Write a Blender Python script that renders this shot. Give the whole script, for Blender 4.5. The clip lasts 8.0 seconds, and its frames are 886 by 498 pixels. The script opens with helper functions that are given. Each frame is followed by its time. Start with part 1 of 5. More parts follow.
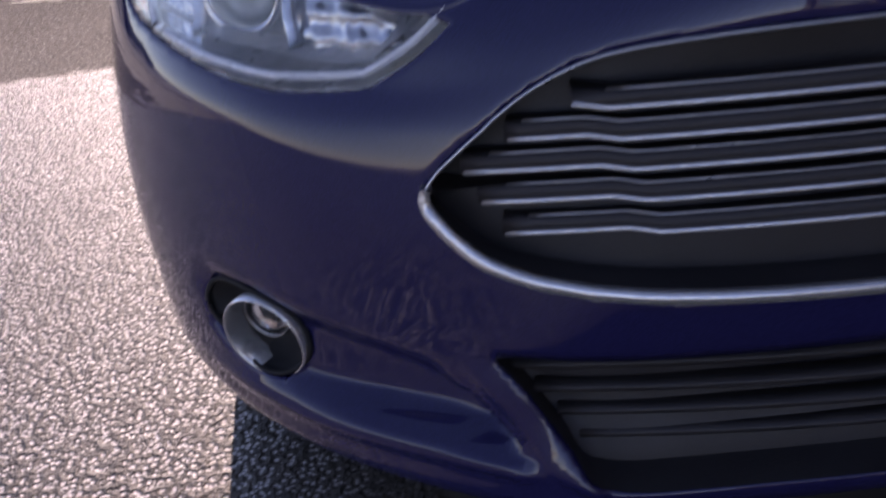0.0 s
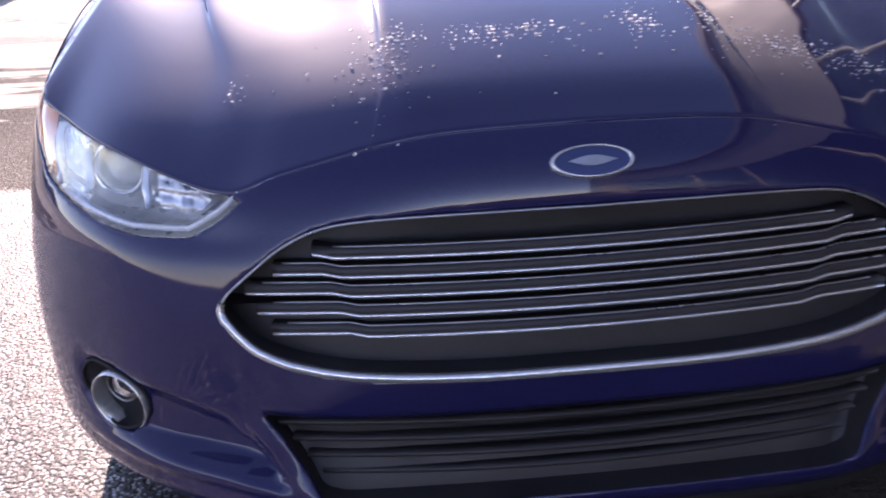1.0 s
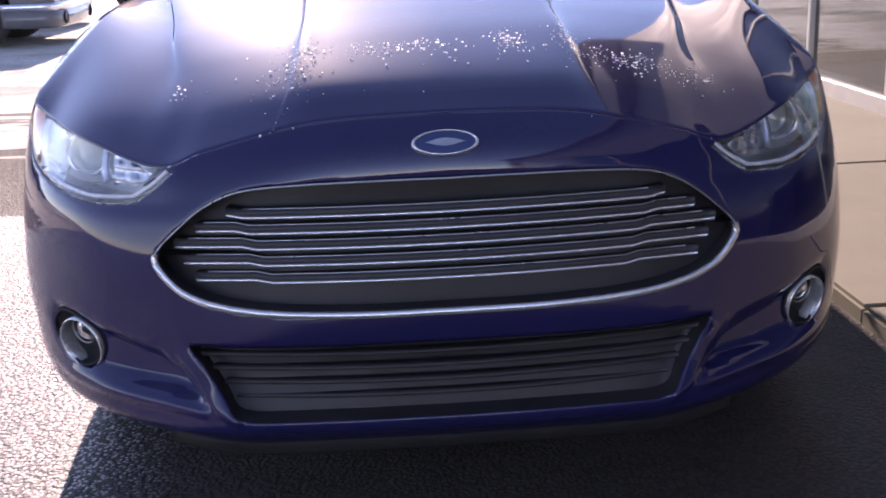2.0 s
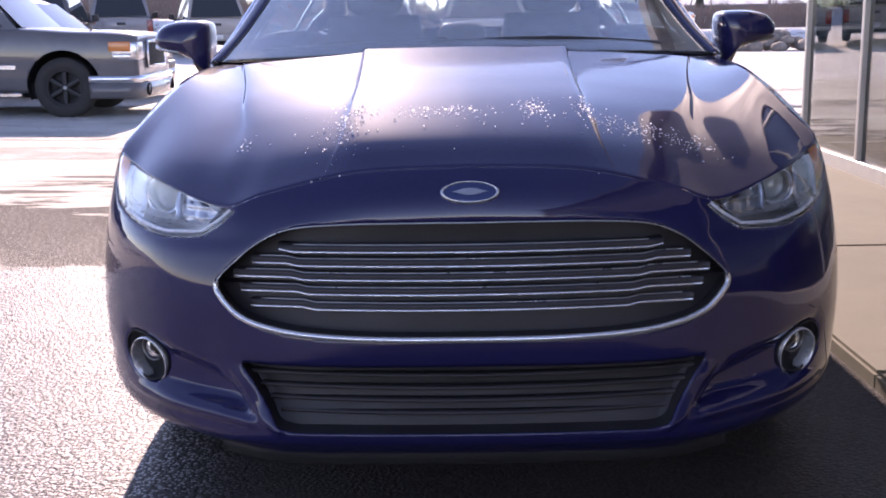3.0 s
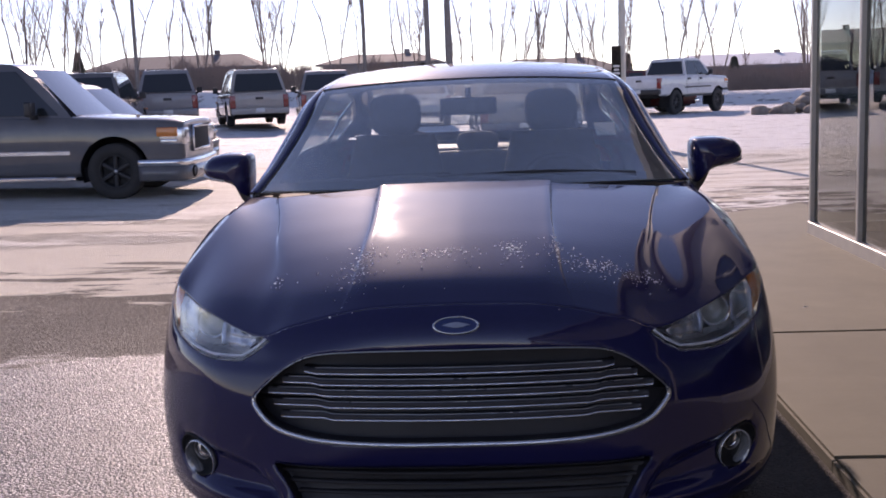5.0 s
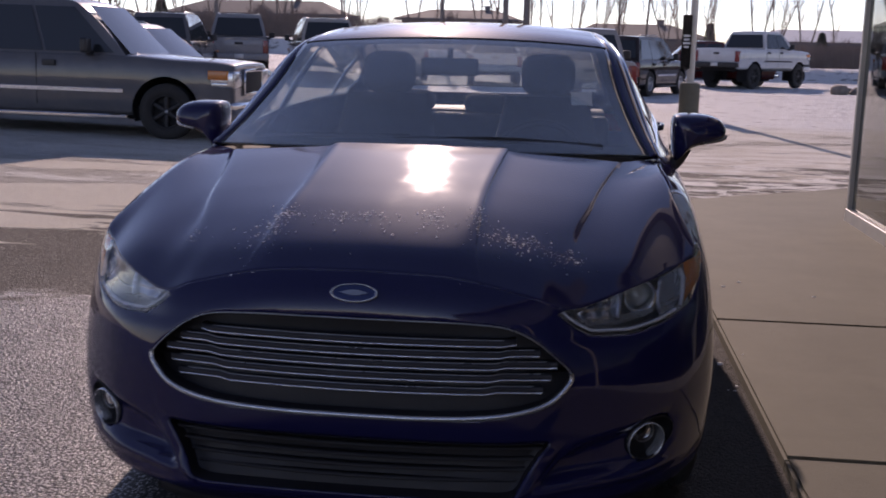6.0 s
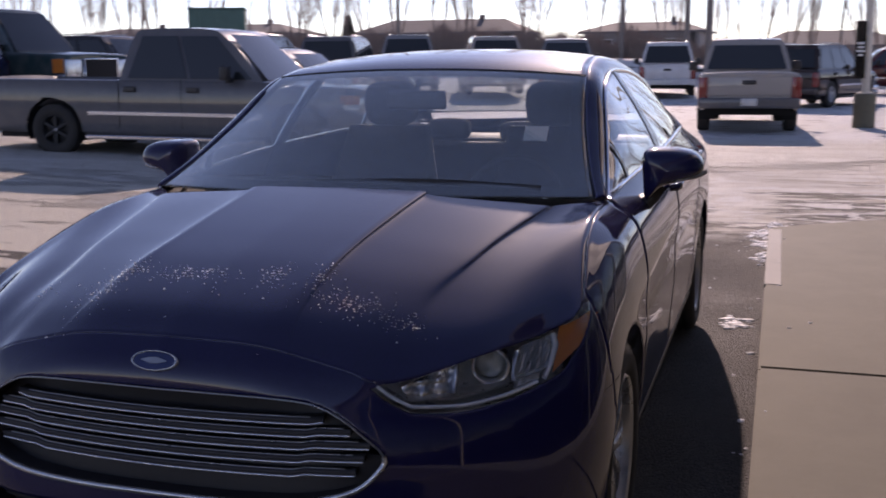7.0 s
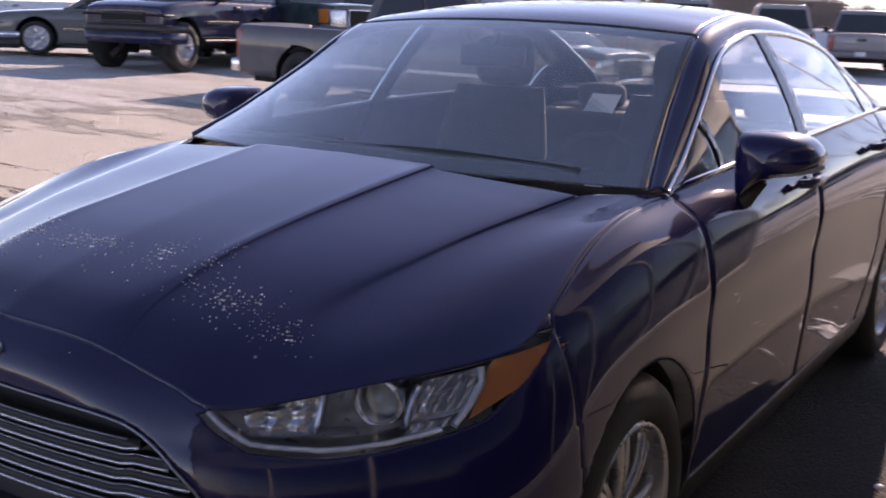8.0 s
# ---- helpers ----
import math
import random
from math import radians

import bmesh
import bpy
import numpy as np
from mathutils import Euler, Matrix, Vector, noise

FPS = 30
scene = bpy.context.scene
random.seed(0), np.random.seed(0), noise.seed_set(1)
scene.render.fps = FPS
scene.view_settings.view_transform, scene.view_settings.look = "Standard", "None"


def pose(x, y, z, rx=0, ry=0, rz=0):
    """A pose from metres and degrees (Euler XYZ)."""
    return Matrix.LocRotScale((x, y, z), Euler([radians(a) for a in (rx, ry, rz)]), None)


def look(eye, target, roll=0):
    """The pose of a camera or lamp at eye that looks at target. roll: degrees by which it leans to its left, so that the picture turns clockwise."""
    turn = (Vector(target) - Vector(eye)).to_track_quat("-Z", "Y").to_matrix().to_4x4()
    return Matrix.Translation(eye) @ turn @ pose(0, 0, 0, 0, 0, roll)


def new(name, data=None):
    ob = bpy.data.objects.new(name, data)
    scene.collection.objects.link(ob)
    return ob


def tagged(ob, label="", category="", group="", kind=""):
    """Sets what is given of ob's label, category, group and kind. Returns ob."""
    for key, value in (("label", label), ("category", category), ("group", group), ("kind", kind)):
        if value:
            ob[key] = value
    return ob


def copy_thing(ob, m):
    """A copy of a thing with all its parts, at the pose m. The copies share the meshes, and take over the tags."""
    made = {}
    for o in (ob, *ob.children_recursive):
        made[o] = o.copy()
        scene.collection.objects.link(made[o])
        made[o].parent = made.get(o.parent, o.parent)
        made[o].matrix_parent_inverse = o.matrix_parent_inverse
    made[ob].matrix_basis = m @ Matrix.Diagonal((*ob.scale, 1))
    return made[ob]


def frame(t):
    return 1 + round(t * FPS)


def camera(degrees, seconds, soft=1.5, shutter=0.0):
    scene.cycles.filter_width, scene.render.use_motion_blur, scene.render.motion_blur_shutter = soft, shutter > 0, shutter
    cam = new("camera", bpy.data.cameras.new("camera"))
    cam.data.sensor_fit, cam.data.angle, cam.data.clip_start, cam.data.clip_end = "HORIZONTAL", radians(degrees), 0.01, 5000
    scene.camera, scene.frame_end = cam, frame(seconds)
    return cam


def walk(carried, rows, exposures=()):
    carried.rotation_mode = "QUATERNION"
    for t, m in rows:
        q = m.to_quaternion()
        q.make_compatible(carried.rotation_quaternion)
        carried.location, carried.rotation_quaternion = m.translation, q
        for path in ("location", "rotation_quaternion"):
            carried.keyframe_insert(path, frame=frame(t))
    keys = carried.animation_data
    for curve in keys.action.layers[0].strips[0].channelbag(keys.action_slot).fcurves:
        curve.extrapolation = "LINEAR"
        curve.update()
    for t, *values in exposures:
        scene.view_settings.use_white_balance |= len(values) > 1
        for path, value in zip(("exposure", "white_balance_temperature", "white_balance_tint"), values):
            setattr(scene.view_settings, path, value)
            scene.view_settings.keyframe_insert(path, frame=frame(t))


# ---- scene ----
from math import sin, cos, pi, sqrt, atan2, hypot

cam = camera(45.27, 8.0, soft=1.8, shutter=0.3)
PATH = [
    (0, (-0.515, -0.746, 0.988), (-0.513, 1.05, 0.108), -7.1),
    (0.5, (-0.453, -1.002, 1.155), (-0.304, 0.844, 0.398), -6.6),
    (1, (-0.327, -1.284, 1.185), (-0.166, 0.592, 0.51), -2.6),
    (1.2, (-0.234, -1.372, 1.178), (-0.084, 0.513, 0.526), -2.5),
    (2.3, (-0.058, -1.831, 1.117), (-0.024, 0.106, 0.622), -2.7),
    (2.5, (-0.031, -1.902, 1.104), (-0.027, 0.049, 0.662), -2.7),
    (3, (-0.018, -1.993, 1.125), (-0.053, -0.036, 0.714), -1.1),
    (3.5, (0.006, -2.013, 1.131), (-0.028, -0.049, 0.755), -0.9),
    (4, (0.021, -2.103, 1.209), (0.021, -0.141, 0.821), -1.9),
    (4.5, (0.053, -2.372, 1.334), (-0.01, -0.401, 1.0), -2.0),
    (4.7, (0.079, -2.474, 1.371), (-0.026, -0.5, 1.067), -2.5),
    (5.8, (0.377, -2.427, 1.386), (0.251, -0.453, 1.091), -0.8),
    (6, (0.511, -2.341, 1.383), (0.271, -0.391, 1.01), 1.2),
    (6.5, (0.859, -2.138, 1.388), (0.553, -0.188, 1.07), 0.4),
    (7, (1.297, -1.886, 1.449), (0.703, -0.008, 1.101), -0.5),
    (7.5, (1.545, -1.47, 1.414), (0.738, 0.321, 1.039), 2.9),
    (8, (1.713, -1.027, 1.409), (0.660, 0.621, 0.989), 2.0),
]
EXPOSURE = ((0.0, 0.95), (0.5, 1.4), (1.0, 1.7), (2.5, 1.7), (3.5, 1.4), (4.5, 0.95), (5.8, 0.0), (6.1, -0.05), (6.5, 0.25), (7.0, 0.15), (7.5, 0.5), (8.0, 0.88))
walk(cam, [(t, look(eye, target, roll)) for t, eye, target, roll in PATH],
     exposures=[(t, e, 7500 + 350 * max(0.0, t - 7.0), 36) for t, e in EXPOSURE])

# ---------------------------------------------------------------- light
SUN_AZ, SUN_EL = -8.2, 23.0
world = bpy.data.worlds.new("winter_sky")
scene.world = world
world.use_nodes = True
wn = world.node_tree.nodes
sky = wn.new("ShaderNodeTexSky")
sky.sky_type, sky.sun_disc = "NISHITA", False
sky.sun_elevation, sky.sun_rotation = radians(SUN_EL), radians(SUN_AZ)
sky.air_density, sky.dust_density, sky.ozone_density = 0.6, 0.02, 1.3
world.node_tree.links.new(sky.outputs[0], wn["Background"].inputs[0])
wn["Background"].inputs[1].default_value = 0.15
sun = new("sun", bpy.data.lights.new("sun", "SUN"))
sun.data.energy, sun.data.angle, sun.data.color = 3.7, radians(0.6), (1.0, 0.93, 0.84)
sd = Vector((sin(radians(SUN_AZ)) * cos(radians(SUN_EL)), cos(radians(SUN_AZ)) * cos(radians(SUN_EL)), sin(radians(SUN_EL))))
sun.matrix_world = look(sd * 50, (0, 0, 0))


# ---------------------------------------------------------------- materials
def material(name, color=(0.5, 0.5, 0.5), rough=0.5, metal=0.0, **more):
    m = bpy.data.materials.new(name)
    m.use_nodes = True
    b = m.node_tree.nodes["Principled BSDF"]
    b.inputs["Base Color"].default_value = (*color, 1)
    b.inputs["Roughness"].default_value = rough
    b.inputs["Metallic"].default_value = metal
    for key, value in more.items():
        b.inputs[key.replace("_", " ")].default_value = value
    return m


class Nodes:
    """Short ways to lay nodes into a material."""

    def __init__(self, m):
        self.t = m.node_tree
        self.b = m.node_tree.nodes["Principled BSDF"]
        self.co = self.t.nodes.new("ShaderNodeTexCoord")

    def link(self, a, b):
        self.t.links.new(a, b)

    def noise(self, scale, detail=4, rough=0.55, source="Object", distortion=0.0, stretch=None):
        n = self.t.nodes.new("ShaderNodeTexNoise")
        n.inputs["Scale"].default_value, n.inputs["Detail"].default_value = scale, detail
        n.inputs["Roughness"].default_value, n.inputs["Distortion"].default_value = rough, distortion
        src = self.co.outputs[source]
        if stretch:
            mp = self.t.nodes.new("ShaderNodeMapping")
            mp.inputs["Scale"].default_value = stretch
            self.link(src, mp.inputs[0])
            src = mp.outputs[0]
        self.link(src, n.inputs["Vector"])
        return n.outputs["Fac"]

    def voronoi(self, scale, feature="F1", source="Object"):
        n = self.t.nodes.new("ShaderNodeTexVoronoi")
        n.feature = feature
        n.inputs["Scale"].default_value = scale
        self.link(self.co.outputs[source], n.inputs["Vector"])
        return n.outputs["Distance"]

    def ramp(self, fac, *stops):
        n = self.t.nodes.new("ShaderNodeValToRGB")
        el = n.color_ramp.elements
        while len(el) < len(stops):
            el.new(0.5)
        for e, (pos, col) in zip(el, stops):
            e.position = pos
            e.color = (*col, 1) if isinstance(col, tuple) else (col, col, col, 1)
        self.link(fac, n.inputs[0])
        return n.outputs[0]

    def mix(self, fac, a, b):
        n = self.t.nodes.new("ShaderNodeMix")
        n.data_type = "RGBA"
        for sock, v in ((n.inputs[0], fac), (n.inputs[6], a), (n.inputs[7], b)):
            if isinstance(v, (int, float)):
                sock.default_value = v if sock is n.inputs[0] else (v, v, v, 1)
            elif isinstance(v, tuple):
                sock.default_value = (*v, 1)
            else:
                self.link(v, sock)
        return n.outputs[2]

    def math(self, op, a, b):
        n = self.t.nodes.new("ShaderNodeMath")
        n.operation = op
        n.use_clamp = False
        for sock, v in ((n.inputs[0], a), (n.inputs[1], b)):
            if isinstance(v, (int, float)):
                sock.default_value = v
            else:
                self.link(v, sock)
        return n.outputs[0]

    def bump(self, height, strength=0.3, distance=0.01, below=None):
        n = self.t.nodes.new("ShaderNodeBump")
        n.inputs["Strength"].default_value, n.inputs["Distance"].default_value = strength, distance
        self.link(height, n.inputs["Height"])
        if below is not None:
            self.link(below, n.inputs["Normal"])
        self.link(n.outputs[0], self.b.inputs["Normal"])
        return n.outputs[0]

    def set(self, key, value):
        self.link(value, self.b.inputs[key])


def worn(name, a, b, scale=8.0, rough=0.6, metal=0.0, bump=0.0, grain=60.0, **more):
    """A plain material with blotches at one scale and grain at another."""
    m = material(name, a, rough, metal, **more)
    n = Nodes(m)
    big, fine = n.noise(scale, 5), n.noise(grain, 3)
    n.set("Base Color", n.mix(n.ramp(n.math("ADD", n.math("MULTIPLY", big, 0.7), n.math("MULTIPLY", fine, 0.3)), (0.35, 0.0), (0.65, 1.0)), a, b))
    n.set("Roughness", n.ramp(big, (0.3, max(0.0, rough - 0.08)), (0.7, min(1.0, rough + 0.08))))
    if bump:
        n.bump(fine, bump, 0.004)
    return m


def car_paint(name, color, deep, coat=1.0, rough=0.45, metal=0.0, dusty=0.12, spec=0.017, clear=1.5):
    m = material(name, color, rough, metal)
    n = Nodes(m)
    n.b.inputs["Coat Weight"].default_value, n.b.inputs["Specular IOR Level"].default_value = coat, spec
    n.b.inputs["Coat IOR"].default_value = clear
    flake = n.voronoi(900.0)
    dust = n.noise(3.0, 6, 0.6)
    body = n.mix(n.ramp(flake, (0.2, 0.0), (0.6, 1.0)), color, deep)
    n.set("Base Color", n.mix(n.math("MULTIPLY", n.ramp(dust, (0.45, 0.0), (0.75, 1.0)), dusty), body, (0.2, 0.19, 0.18)))
    n.set("Coat Roughness", n.ramp(n.noise(7.0, 5), (0.35, 0.03), (0.7, 0.075)))
    return m


BLUE = car_paint("deep_blue_paint", (0.021, 0.0195, 0.088), (0.011, 0.0105, 0.05), metal=0.0, rough=0.45, dusty=0.02, spec=0.0035, clear=1.52)
BLACK = worn("black_plastic", (0.022, 0.021, 0.022), (0.034, 0.032, 0.032), 12, 0.42, bump=0.15, grain=300)
GLOSS_BLACK = material("gloss_black", (0.008, 0.008, 0.009), 0.12)
RUBBER = worn("tyre_rubber", (0.018, 0.018, 0.018), (0.04, 0.038, 0.036), 9, 0.8, bump=0.2, grain=120)
CHROME = material("chrome", (0.75, 0.76, 0.78), 0.1, 1.0)
SATIN = worn("satin_silver", (0.5, 0.5, 0.51), (0.4, 0.4, 0.41), 20, 0.32, 0.9)
ALLOY = worn("painted_alloy", (0.55, 0.56, 0.58), (0.45, 0.46, 0.48), 14, 0.3, 0.7)
MESH = worn("weathered_grille_plastic", (0.02, 0.018, 0.02), (0.032, 0.029, 0.031), 15, 0.55, bump=0.15, grain=300)
SEAM = material("seam_dark", (0.006, 0.006, 0.007), 0.8)
CLOTH = worn("charcoal_cloth", (0.02, 0.02, 0.022), (0.035, 0.034, 0.035), 25, 0.9, bump=0.2, grain=250)
DASH = worn("soft_dash", (0.014, 0.014, 0.015), (0.022, 0.021, 0.021), 18, 0.6, bump=0.2, grain=400)
AMBER = material("amber_lens", (0.62, 0.19, 0.035), 0.2, Coat_Weight=0.6)
RED = material("red_lens", (0.24, 0.02, 0.018), 0.15, Coat_Weight=0.8)
CLEAR = material("clear_lens", (0.95, 0.96, 0.97), 0.02, Transmission_Weight=1.0, IOR=1.35)
GLASS = material("car_glass", (0.86, 0.92, 0.92), 0.0, Transmission_Weight=0.96, IOR=1.65)
TINT = material("tinted_glass", (0.02, 0.024, 0.026), 0.03, Coat_Weight=0.5)
LAMP_BACK = worn("lamp_reflector", (0.66, 0.66, 0.67), (0.46, 0.46, 0.47), 30, 0.2, 0.95)
LAMP_CASE = worn("lamp_case", (.58, .57, .55), (.42, .41, .4), 40, .32, .5)
EMBLEM = material("emblem_blue", (0.02, 0.035, 0.12), 0.2, 0.3, Coat_Weight=1.0)
PAPER = material("white_paper", (0.7, 0.7, 0.68), 0.8)
ICE = material("ice_bead", (1.0, 1.0, 1.0), 0.3, Transmission_Weight=0.9, IOR=1.25, Coat_Weight=1.0)
BRIGHT = material("bright_trim", (0.7, 0.7, 0.71), 0.22, 0.75)
PIPE = worn("frosted_pipe", (0.74, 0.76, 0.8), (0.62, 0.64, 0.68), 30, 0.25, 0.1, Coat_Weight=0.6)


def ground_material():
    """Wet worn asphalt under drifts of packed snow, ice and road salt."""
    m = material("asphalt_and_snow", (0.05, 0.05, 0.05), 0.5)
    n = Nodes(m)
    sep = n.t.nodes.new("ShaderNodeSeparateXYZ")
    n.link(n.co.outputs["Object"], sep.inputs[0])
    x, y = sep.outputs[0], sep.outputs[1]
    stone, grit = n.voronoi(85.0), n.noise(190.0, 3)
    patch, drift = n.noise(0.9, 6, 0.6), n.noise(0.22, 6, 0.62, distortion=0.6, stretch=(0.8, 2.4, 1.0))
    streak = n.noise(1.0, 8, 0.74, distortion=0.5, stretch=(0.55, 1.5, 1.0))
    # asphalt
    tar = n.mix(n.ramp(stone, (0.1, 0.0), (0.6, 1.0)), (0.055, 0.044, 0.037), (0.018, 0.015, 0.013))
    tar = n.mix(n.math("MULTIPLY", n.ramp(patch, (0.4, 0.0), (0.7, 1.0)), 0.5), tar, (0.062, 0.05, 0.042))
    left = n.ramp(n.math("MULTIPLY", x, -1.0), (0.6, 0.0), (0.95, 1.0))
    yy = n.math("ADD", y, n.math("MULTIPLY", n.math("SUBTRACT", n.noise(1.6, 7, 0.7, distortion=0.5, stretch=(0.6, 1.5, 1.0)), 0.5), 2.2))
    wet = n.ramp(n.math("SUBTRACT", yy, 2.6), (0.42, 1.0), (0.56, 0.0))
    lane = n.math("MULTIPLY", left, wet)
    fleck = n.math("ADD", n.math("MULTIPLY", stone, 0.75), n.math("MULTIPLY", grit, 0.45))
    # the sun's glitter on wet grains, painted as pale flecks in patches
    glint_spread = n.ramp(n.noise(2.4, 7, 0.7), (0.36, 0.55), (0.55, 1.0))
    tar = n.mix(n.math("MULTIPLY", n.math("MULTIPLY", lane, glint_spread), n.ramp(fleck, (0.46, 1.0), (0.53, 0.0))), tar, (0.78, 0.73, 0.71))
    # dull grit crossed by pale tracks of salt, then trodden snow
    track = n.noise(1.1, 9, 0.68, distortion=0.6, stretch=(0.36, 1.7, 1.0))
    pale = n.mix(n.ramp(grit, (0.4, 0.0), (0.62, 1.0)), (0.58, 0.53, 0.43), (0.8, 0.75, 0.64))
    brown = n.mix(n.ramp(fleck, (0.3, 0.0), (0.65, 1.0)), (0.1, 0.083, 0.066), (0.038, 0.032, 0.026))
    brown = n.mix(n.math("MULTIPLY", n.ramp(n.noise(60.0, 4, 0.7), (0.55, 0.0), (0.66, 1.0)), 0.55), brown, (0.5, 0.47, 0.42))
    west = n.math("MULTIPLY", n.ramp(n.math("MULTIPLY", n.math("ADD", x, 3.2), -0.25), (0.0, 0.0), (1.0, 1.0)), 0.3)
    rise = n.ramp(n.math("ADD", n.math("ADD", track, west), n.math("MULTIPLY", n.math("SUBTRACT", y, 5.0), 0.07)), (0.535, 0.0), (0.565, 1.0))
    dull = n.math("MULTIPLY", n.math("SUBTRACT", 1.0, wet), left)
    tar = n.mix(dull, tar, n.mix(rise, brown, pale))
    gutter = n.ramp(n.math("MULTIPLY", n.math("ADD", x, 2.2), 0.14), (0.0, 0.0), (1.0, 1.0))
    drive = n.math("MULTIPLY", n.ramp(n.math("MULTIPLY", y, 0.05), (0.34, 0.0), (0.38, 1.0)), n.ramp(n.math("ADD", n.math("MULTIPLY", x, 0.25), 0.5), (0.3, 0.0), (0.6, 1.0)))
    kerbside = n.math("MULTIPLY", n.ramp(n.math("SUBTRACT", 1.5, x), (0.0, 0.0), (0.6, 1.0)), 0.1)
    salted = n.ramp(n.math("ADD", n.math("ADD", track, kerbside), n.math("MULTIPLY", n.math("SUBTRACT", y, 9.4), 0.04)), (0.50, 0.0), (0.53, 1.0))
    tar = n.mix(drive, tar, n.mix(salted, brown, n.mix(n.ramp(streak, (0.4, 0.0), (0.62, 1.0)), (0.52, 0.47, 0.39), (0.86, 0.83, 0.77))))
    crust = n.ramp(n.noise(1.5, 8, 0.72, distortion=0.7, stretch=(0.8, 1.5, 1.0)), (0.52, 0.0), (0.56, 1.0))
    span = n.math("MULTIPLY", n.ramp(n.math("MULTIPLY", y, 0.05), (0.34, 0.0), (0.42, 1.0)), n.ramp(n.math("MULTIPLY", y, 0.05), (0.52, 1.0), (0.7, 0.0)))
    tar = n.mix(n.math("MULTIPLY", n.math("MULTIPLY", crust, span), n.ramp(n.math("MULTIPLY", x, 0.1), (0.04, 0.0), (0.06, 1.0))), tar, (0.84, 0.82, 0.78))
    # how much snow lies: little round the car, much beyond
    far = n.ramp(n.math("MULTIPLY", n.math("SUBTRACT", n.math("ADD", y, n.math("MULTIPLY", x, -0.3)), 6.0), 0.1), (0.0, 0.0), (1.0, 1.0))
    keep = n.math("SUBTRACT", far, n.math("MULTIPLY", gutter, n.ramp(n.math("MULTIPLY", y, 0.055), (0.5, 1.1), (1.0, 0.12))))
    heap = n.math("ADD", n.math("MULTIPLY", n.math("SUBTRACT", drift, 0.5), 1.5), n.math("MULTIPLY", n.math("SUBTRACT", streak, 0.5), 0.9))
    # snow added out of view behind the camera, to brighten the sedan's front
    unseen_snow = n.ramp(n.math("MULTIPLY", n.math("ADD", y, 5.0), -0.2), (0.0, 0.0), (1.0, 0.75))
    lie = n.math("ADD", n.math("ADD", keep, heap), unseen_snow)
    snow = n.ramp(lie, (0.33, 0.0), (0.52, 1.0))
    thin = n.ramp(lie, (0.1, 0.0), (0.5, 1.0))
    snow_col = n.mix(n.ramp(streak, (0.35, 0.0), (0.7, 1.0)), (0.62, 0.585, 0.51), (0.86, 0.84, 0.79))
    snow_col = n.mix(n.ramp(n.noise(22.0, 5, 0.7), (0.56, 0.0), (0.7, 0.6)), snow_col, (0.3, 0.26, 0.21))
    clean = n.ramp(n.math("MULTIPLY", n.math("SUBTRACT", yy, 17.3), 0.5), (0.0, 0.0), (1.0, 1.0))
    snow_col = n.mix(n.math("MULTIPLY", clean, 0.85), snow_col, (0.87, 0.88, 0.9))
    hole = n.ramp(n.noise(1.6, 6, 0.72, distortion=0.4, stretch=(0.7, 1.8, 1.0)), (0.57, 0.0), (0.63, 0.85))
    snow_col = n.mix(n.math("MULTIPLY", hole, clean), snow_col, (0.16, 0.145, 0.13))
    salt = n.mix(n.math("MULTIPLY", n.math("MULTIPLY", thin, n.ramp(far, (0.05, 0.0), (0.4, 1.0))), 0.6), tar, (0.56, 0.53, 0.48))
    n.set("Base Color", n.mix(snow, salt, snow_col))
    gloss = n.mix(lane, n.ramp(n.noise(0.5, 5, 0.6), (0.4, 0.8), (0.65, 0.95)), 0.38)
    n.set("Roughness", n.mix(snow, gloss, 0.75))
    h = n.math("ADD", n.math("MULTIPLY", stone, 0.9), n.math("MULTIPLY", grit, 0.7))
    first = n.t.nodes.new("ShaderNodeBump")
    first.inputs["Strength"].default_value, first.inputs["Distance"].default_value = 1.0, 0.11
    n.link(n.math("MULTIPLY", n.math("ADD", n.math("ADD", drift, streak), n.math("MULTIPLY", n.noise(4.5, 5, 0.6), 1.6)), n.math("MULTIPLY", snow, 1.0)), first.inputs["Height"])
    n.b.inputs["Specular IOR Level"].default_value = 0.5
    n.bump(h, 1.0, 0.014, first.outputs[0])
    return m


GROUND = ground_material()


def concrete_material(name, a, b, stain):
    m = material(name, a, 0.85)
    n = Nodes(m)
    own = n.t.nodes.new("ShaderNodeObjectInfo").outputs["Random"]
    base = n.mix(n.ramp(n.noise(1.3, 7, 0.68), (0.35, 0.0), (0.68, 1.0)), a, b)
    base = n.mix(n.math("MULTIPLY", own, 0.3), base, stain)
    spots = n.ramp(n.noise(5.5, 6, 0.72, distortion=0.5), (0.6, 0.0), (0.75, 1.0))
    grime = n.ramp(n.noise(0.7, 6, 0.7, distortion=0.8, stretch=(1.0, 0.45, 1.0)), (0.5, 0.0), (0.72, 1.0))
    base = n.mix(n.math("MULTIPLY", grime, 0.35), base, stain)
    n.set("Base Color", n.mix(n.math("MULTIPLY", spots, 0.5), n.mix(n.math("MULTIPLY", n.noise(180, 2), 0.25), base, stain), (0.11, 0.095, 0.075)))
    n.bump(n.math("ADD", n.noise(160, 3), n.math("MULTIPLY", n.noise(26, 4, 0.5, stretch=(1, 8, 1)), 0.7)), 0.3, 0.004)
    return m


